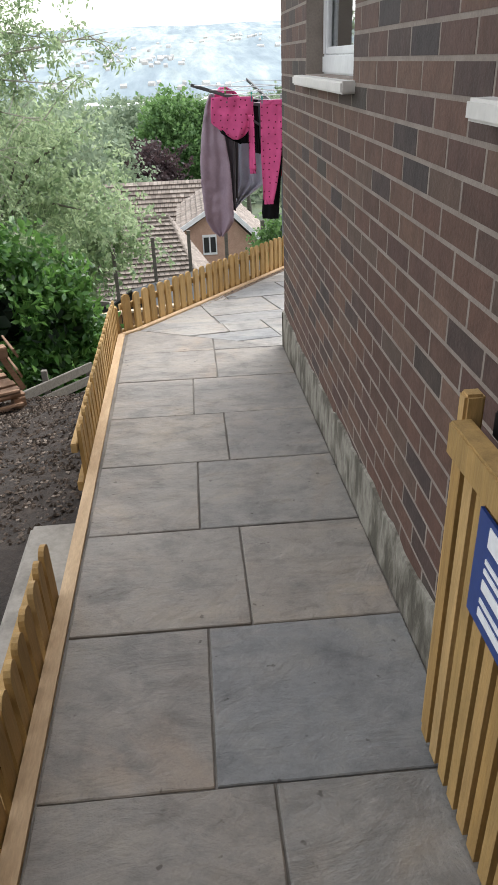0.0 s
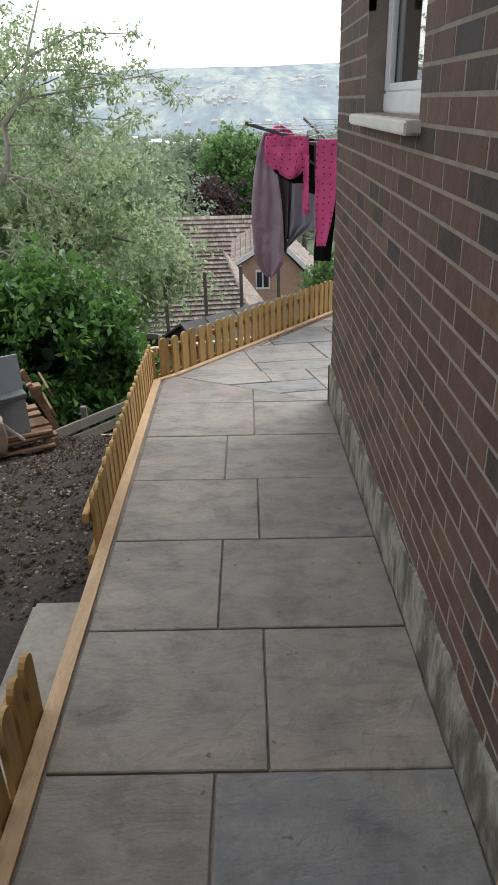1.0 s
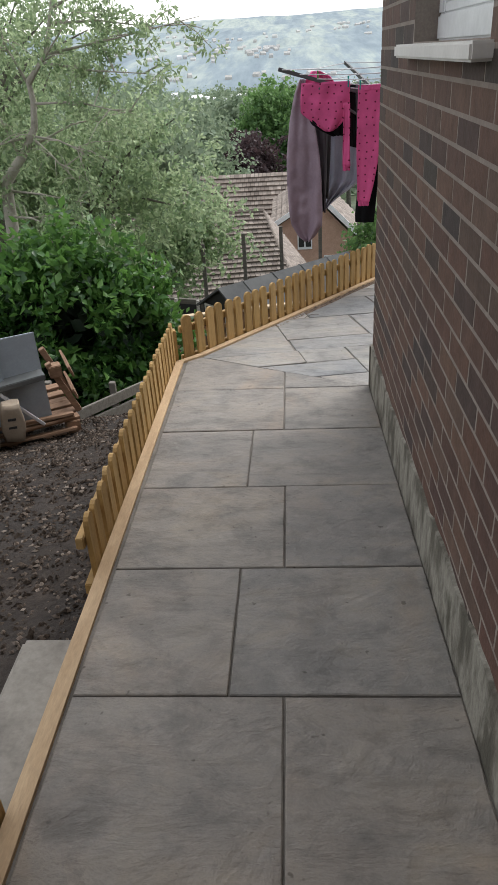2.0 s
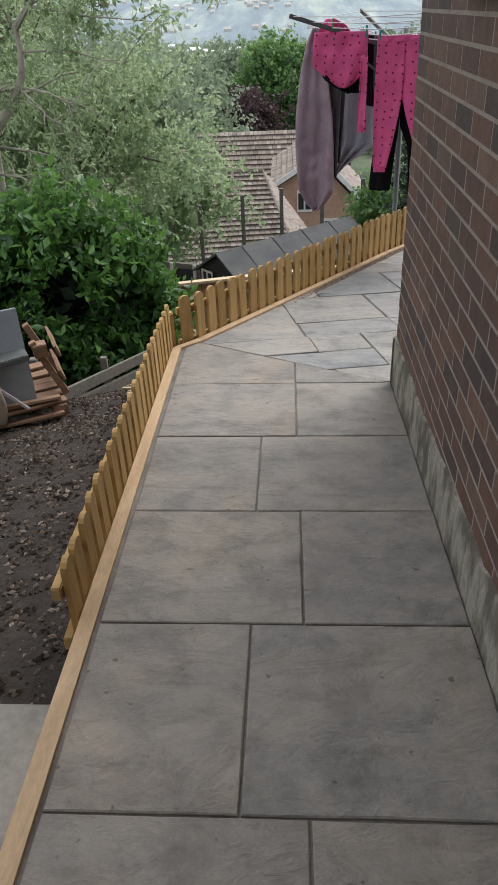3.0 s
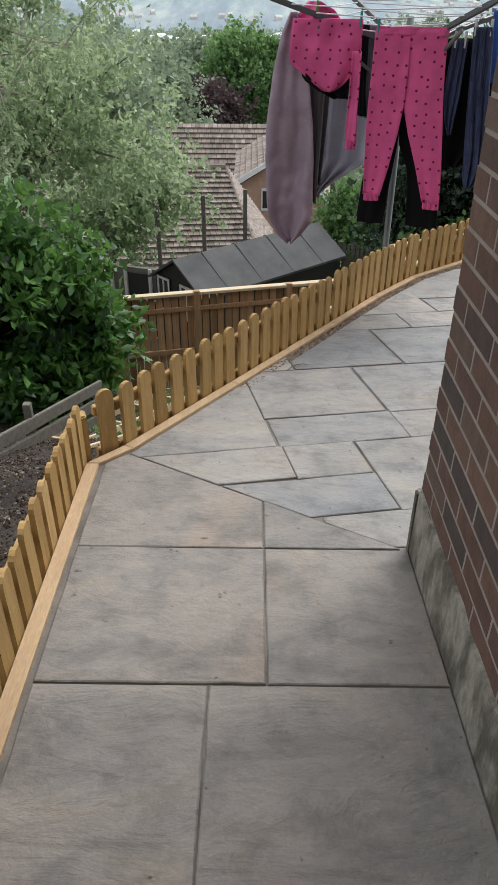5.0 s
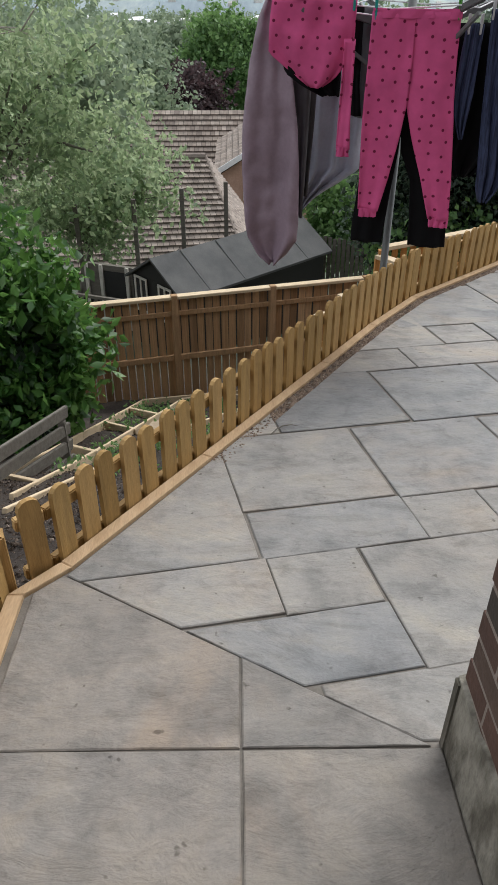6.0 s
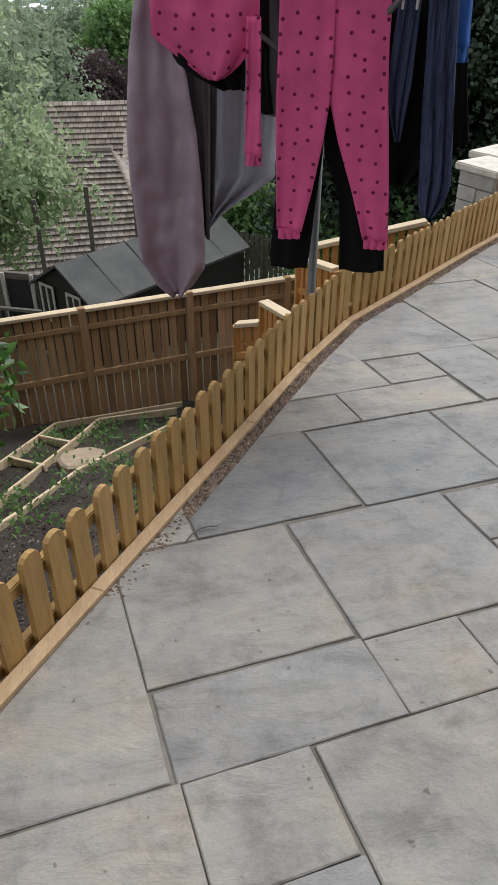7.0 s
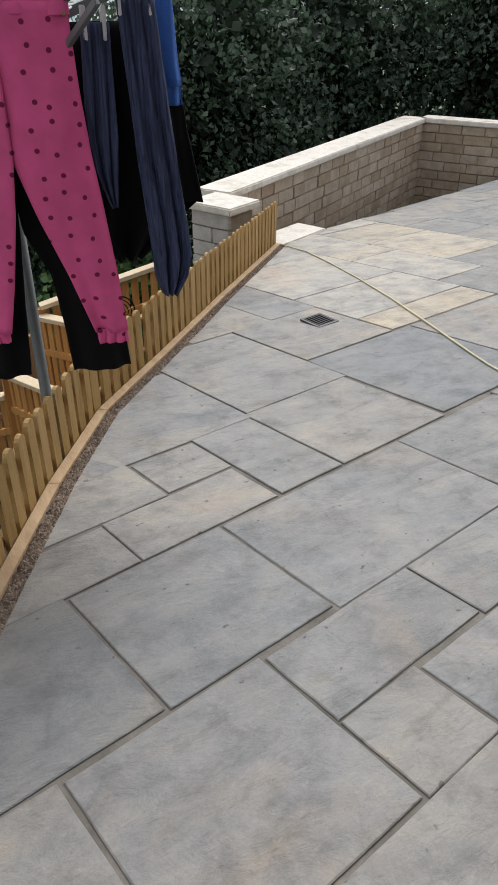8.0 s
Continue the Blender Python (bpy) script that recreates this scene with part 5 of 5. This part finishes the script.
# the nearest tree, its crooked grey stem bare low down
cherry = thing("cherry_tree", "crooked grey cherry tree with sparse drooping leaves", "tree")
part("trunk", tube([(-4.62, 11.5, -4.4), (-4.55, 11.5, -2.2), (-4.47, 11.5, -0.79), (-4.42, 11.5, -0.17), (-4.0, 11.5, 0.28), (-3.78, 11.5, 0.62), (-3.72, 11.5, 0.98), (-3.74, 11.5, 1.26), (-3.4, 11.5, 1.6), (-3.2, 11.6, 2.3), (-2.9, 11.7, 3.1)], [0.13, 0.12, 0.105, 0.095, 0.065, 0.054, 0.048, 0.042, 0.034, 0.022, 0.01], 10), M["palebark"], cherry, "", True)
rng = np.random.default_rng(8)
BOUGHS = [
    ((-4.42, 11.5, -0.17), (-4.7, 11.4, -0.12), (-5.2, 11.3, 0.05)), ((-3.87, 11.5, 0.5), (-3.4, 11.4, 0.42), (-2.94, 11.3, 0.20)), ((-3.87, 11.5, 0.5), (-3.55, 11.4, 0.2), (-3.2, 11.35, -0.2)),
    ((-3.87, 11.5, 0.5), (-4.3, 11.3, 0.42), (-4.9, 11.2, 0.15)), ((-4.1, 11.5, 0.2), (-4.35, 11.6, 0.8), (-4.6, 11.7, 1.9)), ((-3.74, 11.5, 1.2), (-4.0, 11.6, 1.7), (-4.3, 11.7, 2.5)),
    ((-3.5, 11.5, 1.5), (-2.7, 11.4, 1.35), (-1.75, 11.3, 1.25)), ((-3.4, 11.5, 1.6), (-2.3, 11.5, 1.75), (-1.05, 11.5, 1.95)), ((-3.2, 11.6, 2.2), (-2.4, 11.6, 2.5), (-1.5, 11.6, 2.45)),
    ((-3.3, 11.6, 2.0), (-2.6, 11.8, 2.0), (-1.7, 11.9, 1.85)), ((-4.0, 11.5, 0.3), (-3.3, 11.9, 0.6), (-2.3, 12.1, 0.75)), ((-3.75, 11.5, 0.95), (-3.0, 11.3, 0.95), (-2.2, 11.2, 0.75)),
    ((-4.4, 11.5, -0.3), (-3.8, 11.3, -0.35), (-3.1, 11.2, -0.5)), ((-4.47, 11.5, -0.7), (-4.0, 11.2, -0.7), (-3.5, 11.0, -0.85)), ((-3.74, 11.5, 1.2), (-3.3, 11.2, 1.6), (-2.75, 11.0, 2.1)),
]
twig_ends = []
for k, (a, b, c) in enumerate(BOUGHS):
    a, b, c = Vector(a), Vector(b), Vector(c)
    part("bough", tube([a, b, c], [0.024, 0.014, 0.005], 6), M["palebark"], cherry, "", True)
    for q in range(7):
        u = rng.uniform(0.25, 1.0)
        p = a.lerp(b, u * 2) if u < 0.5 else b.lerp(c, u * 2 - 1)
        e = p + Vector((rng.normal() * 0.32 + 0.1, rng.normal() * 0.25, rng.normal() * 0.28 - 0.05))
        part("twig", tube([p, p.lerp(e, 0.5) + Vector((0, 0, 0.05)), e], [0.011, 0.007, 0.003], 4), M["palebark"], cherry)
        if k not in (1, 2, 3, 12, 13) or q < 3:
            for w in range(5):
                twig_ends.append(np.array(p.lerp(e, rng.uniform(0.3, 1.15))) + rng.normal(size=3) * 0.09)
leaves("crown", sprays(rng, np.array(twig_ends), (-3.6, 11.5, 0.6), 13, 0.42), 0.10, M["leaf_birch"], cherry, "slim pale green leaves", 43, 0.6, 0.2)
for k, (x, y, z, w, h) in enumerate(((-9, 38, -3.6, 4.5, 3.6), (-16, 45, -2.5, 6, 5), (-13, 55, -4.0, 6, 5), (-7.5, 60, -5.5, 4, 3.5))):
    tree("garden_tree", "mid green broadleaved tree among houses", (x, y, bank(y)), (x, y, z), (w, w, h), M["leaf_mid"], 0.34, 420, 22, 0.6, 60 + k, 8, 0.3)
tree("copper_beech", "dark purple copper beech tree beyond the roofs", (-6.4, 80, -19), (-6.1, 80, -9.9), (5.6, 4.6, 3.7), M["leaf_copper"], 0.42, 900, 24, 0.6, 70, 9, 0.5, 0.5)
tree("lime_tree", "round bright green tree behind the copper beech", (-0.8, 95, -21), (-0.8, 95, -7.6), (5.0, 4.5, 5.4), M["leaf_green"], 0.5, 900, 24, 0.7, 75, 9, 0.5, 0.5)
for k, (x, y, z, w, h) in enumerate(((-6, 105, -7.0, 4, 4), (-9.5, 112, -7.5, 5, 4), (-14, 100, -8, 6, 5), (9, 110, -8, 6, 5), (16, 95, -7, 6, 6), (-22, 110, -8, 8, 6), (-32, 120, -8, 9, 7), (26, 120, -8, 9, 7))):
    tree("valley_tree", "dark green tree in the valley", (x, y, bank(y)), (x, y, z), (w, w, h), M["leaf_mid"], 0.7, 300, 20, 0.8, 80 + k, 7, 0.4, 0.5)
shrub = thing("garden_shrub", "mixed green shrub behind the new fence", "bush")
leaves("foliage", np.concatenate([clumps(rng, (2.95, 19.9, -3.75), (1.25, 1.0, 1.2), 260, 24, 0.16), clumps(rng, (3.9, 14.8, -3.4), (1.3, 1.1, 1.3), 220, 24, 0.16)]), 0.13, M["leaf_green"], shrub, "", 9)
part("stem", branchy([(2.95, 19.9, -6.6), (2.95, 19.9, -3.9)], 0.06, 0.02), M["bark"], shrub)
for k, (x, y, z, rx, ry, rz, cnt) in enumerate(((6.0, 15.2, -0.6, 2.2, 1.2, 2.6, 620), (9.2, 16.2, 0.0, 2.6, 1.4, 2.8, 720), (12.8, 15.6, 0.4, 2.6, 1.6, 3.0, 620), (4.0, 15.8, -2.0, 1.6, 1.1, 2.2, 380), (15.0, 13.0, 0.5, 2.0, 2.4, 3.0, 420))):
    h = thing("dark_hedge", "dense dark evergreen hedge behind block walls", "hedge", group="hedge row")
    leaves("foliage", clumps(rng, (x, y, z), (rx, ry, rz), cnt, 26, 0.15, 0.7), 0.105, M["leaf_holly"], h, "", 100 + k, 0.1, 0.34)
    leaves("inner_foliage", clumps(rng, (x, y + 0.2, z), (rx * 0.8, ry * 0.7, rz * 0.85), 320, 26, 0.3, 0.1), 0.17, M["leaf_inner_shade"], h, "", 120 + k)
    part("stem", branchy([(x, y + 0.2, bank(y) - 0.2), (x + 0.1, y + 0.2, z - 0.5), (x, y + 0.2, z + 0.6)], 0.12, 0.03), M["bark"], h)
weeds = np.array([(x, y, land(x, y) + 0.05) for x, y in [(prng.uniform(-1.5, 0.6), prng.uniform(7.2, 12)) for _ in range(190)] if edge_distance(x, y) > 0.35])
tagged(leaves("weeds", (weeds[:, None, :] + prng.normal(size=(len(weeds), 10, 3)) * np.array([0.07, 0.07, 0.04])).reshape(-1, 3), 0.07, M["leaf_green"], None, "", 15, -0.8, 0.25), "patchy green weeds over the garden beds", "weeds", kind="stuff")

# ---- far houses and woods in the valley ----
rng = np.random.default_rng(77)


def far_cottage(w, d, h):
    bm = bmesh.new()
    add_box(bm, -w / 2, w / 2, -d / 2, d / 2, -3, h)
    v = [bm.verts.new(q) for q in ((-w / 2 - 0.4, -d / 2 - 0.4, h), (w / 2 + 0.4, -d / 2 - 0.4, h), (w / 2 + 0.4, d / 2 + 0.4, h), (-w / 2 - 0.4, d / 2 + 0.4, h), (-w / 2 - 0.4, 0, h + d * 0.35), (w / 2 + 0.4, 0, h + d * 0.35))]
    for f in ((0, 1, 5, 4), (2, 3, 4, 5), (0, 4, 3), (1, 2, 5), (3, 2, 1, 0)):
        bm.faces.new([v[i] for i in f])
    return bm


def hill_z(x, y):
    k = (y - 1080) / 3520
    return -47 + 215 * k ** 0.8 + 26 * noise.noise((x * 0.0011, y * 0.0013, 5)) * min(1, k * 5) + 9 * noise.noise((x * 0.006, y * 0.006, 2)) * min(1, k * 5) + 0.012 * x * k


first = tagged(mesh_ob("far_house", far_cottage(9, 6, 4), M["white"]), "small pale house far across the valley", "house", "valley houses")
first.location = (-60, 900, bank(900))
for k in range(34):
    y = rng.uniform(420, 1050) if k < 30 else rng.uniform(1250, 1900)
    x = rng.uniform(-0.3, 0.3) * y
    z = land(x, y) if y < 1080 else hill_z(x, y)
    copy_thing(first, pose(x, y, z + 1, 0, 0, rng.uniform(-40, 40)) @ Matrix.Diagonal((rng.uniform(0.8, 1.9), 1, 1, 1)))
for x, y, w in ((-114, 669, 12), (-100, 800, 40), (-70, 760, 22), (-40, 780, 30)):
    b = tagged(mesh_ob("works_building", box(-w / 2, w / 2, -8, 8, -8, 6, 0.2), M["white"]), "long pale industrial building in the valley", "building", "valley works")
    b.location = (x, y, land(x, y) + 2)
tv, tf = [], []
for k in range(420):
    y = rng.uniform(1150, 2500)
    x = rng.uniform(-0.32, 0.32) * y
    if noise.noise((x * 0.004, y * 0.004, 8)) < 0.0:
        continue
    z, w, h, a = hill_z(x, y), rng.uniform(2.5, 6), rng.uniform(2, 4), rng.uniform(-0.5, 0.5)
    i = len(tv)
    for px, py, pz in ((-w, -4, -6), (w, -4, -6), (w, 4, -6), (-w, 4, -6), (-w, -4, h), (w, -4, h), (w, 4, h), (-w, 4, h), (-w, 0, h + 3), (w, 0, h + 3)):
        tv.append((x + px * math.cos(a) - py * math.sin(a), y + px * math.sin(a) + py * math.cos(a), z + pz))
    tf += [tuple(i + q for q in f) for f in ((0, 1, 5, 4), (1, 2, 6, 9, 5), (2, 3, 7, 6), (3, 0, 4, 8, 7), (4, 5, 9, 8), (6, 7, 8, 9))]
tagged(raw("far_town", tv, tf, M["farwall"]), "pale houses scattered over the far hillside", "houses", kind="stuff")
pts = []
for k in range(2600):
    y = rng.uniform(130, 1050)
    x = rng.uniform(-0.4, 0.4) * y
    if noise.noise((x * 0.01, y * 0.01, 4)) > -0.12:
        pts.append((x, y, land(x, y) + rng.uniform(1, 6)))
pts = np.array(pts)
tagged(leaves("far_woods", (pts[:, None, :] + rng.normal(size=(len(pts), 42, 3)) * np.array([3.0, 3.0, 2.4])).reshape(-1, 3), 2.2, M["leaf_mid"], None, "", 16, 0.2, 0.5), "woodland covering the valley floor", "woods", kind="stuff")

# ---- paving, piece by piece ----
paving = thing("paving", "grey and buff riven sandstone slabs", "paving", kind="structure")
for a, b in (((30, 3.335), (-30, 3.335)), ((-30, 3.335), (30, 3.335))):
    bed_poly = clip(EDGE, a, b)
    bm = bmesh.new()
    top = [bm.verts.new((x, y, G(x, y) - 0.007)) for x, y in bed_poly]
    low = [bm.verts.new((x, y, G(x, y) - 0.15)) for x, y in bed_poly]
    bm.faces.new(top)
    bm.faces.new(low[::-1])
    for k in range(len(top)):
        bm.faces.new((top[k], low[k], low[k - 1], top[k - 1]))
    bmesh.ops.recalc_face_normals(bm, faces=bm.faces)
    part("jointing", bm, M["joint"], paving, "dark mortar joints")

TH = radians(11)
DIAG = ((-0.41, 3.952), (0.61, 3.305))
srng = random.Random(21)


def to_xy(u, v):
    return (u * math.cos(TH) - v * math.sin(TH), u * math.sin(TH) + v * math.cos(TH))


RIM = [(Vector(a), Vector(b)) for a, b in zip(KERB, KERB[1:])]


def lay(poly, material, gap=0.0032, gravel=True):
    """One slab: its outline drawn in by half a joint, trimmed to the kerb, a little out of true."""
    for a, b in RIM[3:] if gravel else RIM[:3]:
        d = (b - a).normalized()
        inset = 0.002 if a.y < 5 or not gravel else 0.055
        if gravel and (max(q[1] for q in poly) < a.y - 0.05 or min(q[1] for q in poly) > b.y + 0.05):
            continue
        o = Vector((d.y, -d.x)) * inset
        p, q = a + o, b + o
        # the rim turns only gently, so each side may trim the whole slab
        poly = clip(poly, tuple(q), tuple(p))
        if len(poly) < 3:
            return
    if area(poly) < 0:
        poly = poly[::-1]
    if abs(area(poly)) < 0.004:
        return
    n = len(poly)
    shrunk = []
    for i in range(n):
        p0, p1, p2 = Vector(poly[i - 1]), Vector(poly[i]), Vector(poly[(i + 1) % n])
        a, b = (p1 - p0), (p2 - p1)
        if a.length < 1e-4 or b.length < 1e-4:
            continue
        a, b = a.normalized(), b.normalized()
        na, nb = Vector((-a.y, a.x)), Vector((-b.y, b.x))
        m = (na + nb)
        if m.length < 0.2:
            continue
        m = m.normalized()
        shrunk.append(p1 + m * gap / max(0.35, m.dot(na)))
    if len(shrunk) < 3:
        return
    fine = []
    for i, p in enumerate(shrunk):
        q = shrunk[(i + 1) % len(shrunk)]
        k = max(1, int((q - p).length / 0.09))
        nn = Vector((-(q - p).y, (q - p).x)).normalized()
        for s in range(k):
            w = p.lerp(q, s / k)
            if s:
                w = w + nn * (0.0035 * noise.noise((w.x * 9, w.y * 9, 0)))
            fine.append((w.x, w.y))
    tx, ty, up = srng.uniform(-0.003, 0.003), srng.uniform(-0.003, 0.003), srng.uniform(-0.0015, 0.0025)
    cx, cy = sum(p[0] for p in fine) / len(fine), sum(p[1] for p in fine) / len(fine)
    bm = prism([(x - cx, y - cy) for x, y in fine], lambda x, y: G(x + cx, y + cy) - 0.04 - G(cx, cy), lambda x, y: G(x + cx, y + cy) + up + tx * x + ty * y - G(cx, cy), 0.003)
    ob = part("slab", bm, material, paving)
    ob.location = (cx, cy, G(cx, cy))


def kx(y):
    return -0.42 - 0.0258 * (y + 0.4)


rows = [-3.2, -2.62, -2.03, -1.45, -0.78, -0.19, 0.39, 0.975, 1.565, 2.15, 2.735, 3.318, 4.1]
joints = [0.0, 0.14, 0.0, 0.14, 0.14, 0.0, 0.137, -0.015, 0.135, -0.025, 0.127, 0.126]
for (y0, y1), j in zip(zip(rows, rows[1:]), joints):
    for x0, x1 in ((-0.8, j), (j, X0 - 0.012)):
        p = [(x0, y0), (x1, y0), (x1, y1), (x0, y1)]
        if y1 > 3.4:
            p = clip(p, DIAG[1], DIAG[0])
        lay(p, M["pathslab"], gravel=False)

FIT = [
    (0.96, 1.55, 4.20, 4.76), (1.56, 2.16, 4.18, 4.75), (0.2, 0.96, 3.93, 4.76), (0.97, 1.56, 3.92, 4.19), (-0.2, 0.98, 3.66, 3.925), (0.98, 1.29, 3.65, 3.92),
    (1.30, 1.86, 3.37, 3.915), (0.68, 1.30, 3.385, 3.65), (0.0, 0.68, 3.385, 3.655), (0.4, 1.0, 3.0, 3.38), (1.0, 1.6, 2.9, 3.38), (1.6, 2.2, 2.8, 3.37),
    (1.56, 1.86, 3.92, 4.18), (1.86, 2.47, 3.62, 4.17), (1.86, 2.47, 3.37, 3.62), (2.17, 2.78, 4.45, 4.735), (2.17, 2.46, 4.17, 4.445), (2.47, 3.06, 3.85, 4.43), (2.785, 3.40, 4.435, 4.735),
    (1.87, 2.47, 4.76, 5.335), (1.25, 1.86, 4.77, 5.7), (0.9, 1.245, 4.77, 5.2), (2.48, 3.46, 4.74, 5.33), (1.6, 2.15, 5.345, 5.62), (2.155, 2.77, 5.345, 5.635),
    (1.7, 2.455, 5.64, 6.3), (2.465, 2.785, 5.65, 5.94), (2.79, 3.13, 5.345, 5.955), (3.14, 3.825, 5.345, 6.0), (2.3, 3.15, 5.955, 6.72), (3.155, 3.85, 6.0, 6.99),
    (2.4, 3.15, 6.73, 7.4), (3.155, 3.55, 7.0, 7.6), (3.55, 4.2, 7.0, 7.6), (3.86, 4.60, 6.31, 7.0), (3.85, 4.75, 5.37, 6.30), (4.2, 4.62, 7.01, 8.2), (3.46, 4.2, 4.74, 5.33),
    (4.76, 5.755, 5.37, 6.30), (4.91, 5.755, 4.4, 5.36), (5.21, 5.755, 3.4, 4.39), (4.21, 5.755, 2.4, 3.39), (3.07, 4.2, 2.4, 3.19), (2.21, 3.06, 2.6, 3.29), (4.2, 4.9, 4.4, 5.35), (3.40, 4.19, 4.1, 4.73), (3.06, 3.40, 3.85, 4.42), (3.06, 4.2, 3.2, 3.84), (2.47, 3.06, 3.3, 3.84), (4.2, 5.2, 3.4, 4.39),
]
for u0, u1, v0, v1 in FIT:
    p = [to_xy(u0, v0), to_xy(u1, v0), to_xy(u1, v1), to_xy(u0, v1)]
    if v0 < 4.0 and u0 < 2.3:
        p = clip(p, DIAG[0], DIAG[1])
        p = clip(p, (X0 + 0.0, YC + 0.015), (9.0, YC + 0.015)) if p else p
    elif v0 < 4.0:
        p = clip(p, (X0, YC + 0.015), (9.0, YC + 0.015))
    if len(p) > 2:
        lay(p, M["slab"], 0.0016)

u = 4.62
col = 0
END = ((4.67, 9.96), (8.84, 11.49))
while u < 12:
    w = (1.14, 0.62, 0.9, 0.62)[col % 4]
    v = (4.4 if u < 4.9 else 2.6) - 0.3 * (col % 3)
    if col == 0:
        v = 6.32
    while v < 12.5:
        h = srng.choice((0.62, 0.9, 0.62, 0.3))
        p = [to_xy(u, v), to_xy(u + w, v), to_xy(u + w, v + h), to_xy(u, v + h)]
        p = clip(p, END[1], END[0])
        p = clip(p, (X0, YC + 0.015), (9.0, YC + 0.015)) if len(p) > 2 else p
        if len(p) > 2:
            lay(p, M["buff"] if 6.0 < v < 9.8 and u < 6.6 and srng.random() < 0.82 else M["slab"])
        v += h
    u += w
    col += 1
# ---- bricks of the house wall: course by course ----
BL, BH, PB, PC = 0.215, 0.065, 0.225, 0.075
brick_cache = {}


def brick_mesh(length):
    key = round(length, 3)
    if key not in brick_cache:
        bm = box(0, 0.03, 0, key, 0, BH)
        for v in bm.verts:
            if v.co.x < 0.01:
                v.co.y += 0.001 if v.co.y < key / 2 else -0.001
                v.co.z += 0.001 if v.co.z < BH / 2 else -0.001
        me = bpy.data.meshes.new("brick")
        bm.to_mesh(me)
        bm.free()
        me.materials.append(M["brick"])
        brick_cache[key] = me
    return brick_cache[key]


far_v, far_f = [], []
brng = random.Random(31)
count = 0
course = 0
z = 1.50 - 26 * PC + 0.005
while z < TOP - 0.02:
    y = YC - (PB if course % 2 else PB / 2)
    while y + BL > -4.0:
        a, b = y, y + BL
        if b > YC:
            b = YC
        cuts = [(a, b)]
        for wa, wb, z0, z1 in WIN:
            if z + BH > z0 + 0.002 and z < z1:
                cuts = [c for p, q in cuts for c in ((p, min(q, wa)), (max(p, wb), q)) if c[1] - c[0] > 0.03]
        for p, q in cuts:
            if z + BH < G(X0, p) - 0.02:
                continue
            if -0.75 < p and 0.05 < z < 1.75 and count < 420:
                ob = new("brick", brick_mesh(q - p))
                ob.parent = house_wall
                ob.location = (X0 + brng.uniform(-0.0007, 0.0), p, z)
                count += 1
            else:
                i = len(far_v)
                dx = brng.uniform(-0.0007, 0.0)
                far_v += [(X0 + dx + (0.03 if s else 0), t, w) for s in (0, 1) for w in (z, z + BH) for t in (p, q)]
                far_f += [(i, i + 2, i + 3, i + 1), (i, i + 4, i + 6, i + 2), (i + 1, i + 3, i + 7, i + 5), (i + 2, i + 6, i + 7, i + 3), (i, i + 1, i + 5, i + 4)]
        y -= PB
    z += PC
    course += 1
tagged(raw("brickwork", far_v, far_f, M["brick_far"], house_wall), kind="stuff")
far_v, far_f = [], []
z, course = 1.50 - 26 * PC + 0.005, 0
while z < TOP - 0.02:
    x = X0 + 0.034 + (0 if course % 2 else -PB / 2)
    while x < 7.6:
        i = len(far_v)
        x0, x1 = max(x, X0 + 0.034), x + BL
        if x1 - x0 > 0.03:
            far_v += [(s, t, w) for t in (YC, YC - 0.03) for w in (z, z + BH) for s in (x0, x1)]
            far_f += [(i, i + 1, i + 3, i + 2), (i, i + 2, i + 6, i + 4), (i + 1, i + 5, i + 7, i + 3), (i + 2, i + 3, i + 7, i + 6), (i, i + 4, i + 5, i + 1)]
        x += PB
    z += PC
    course += 1
tagged(raw("brickwork", far_v, far_f, M["brick_far"], gable_wall), kind="stuff")
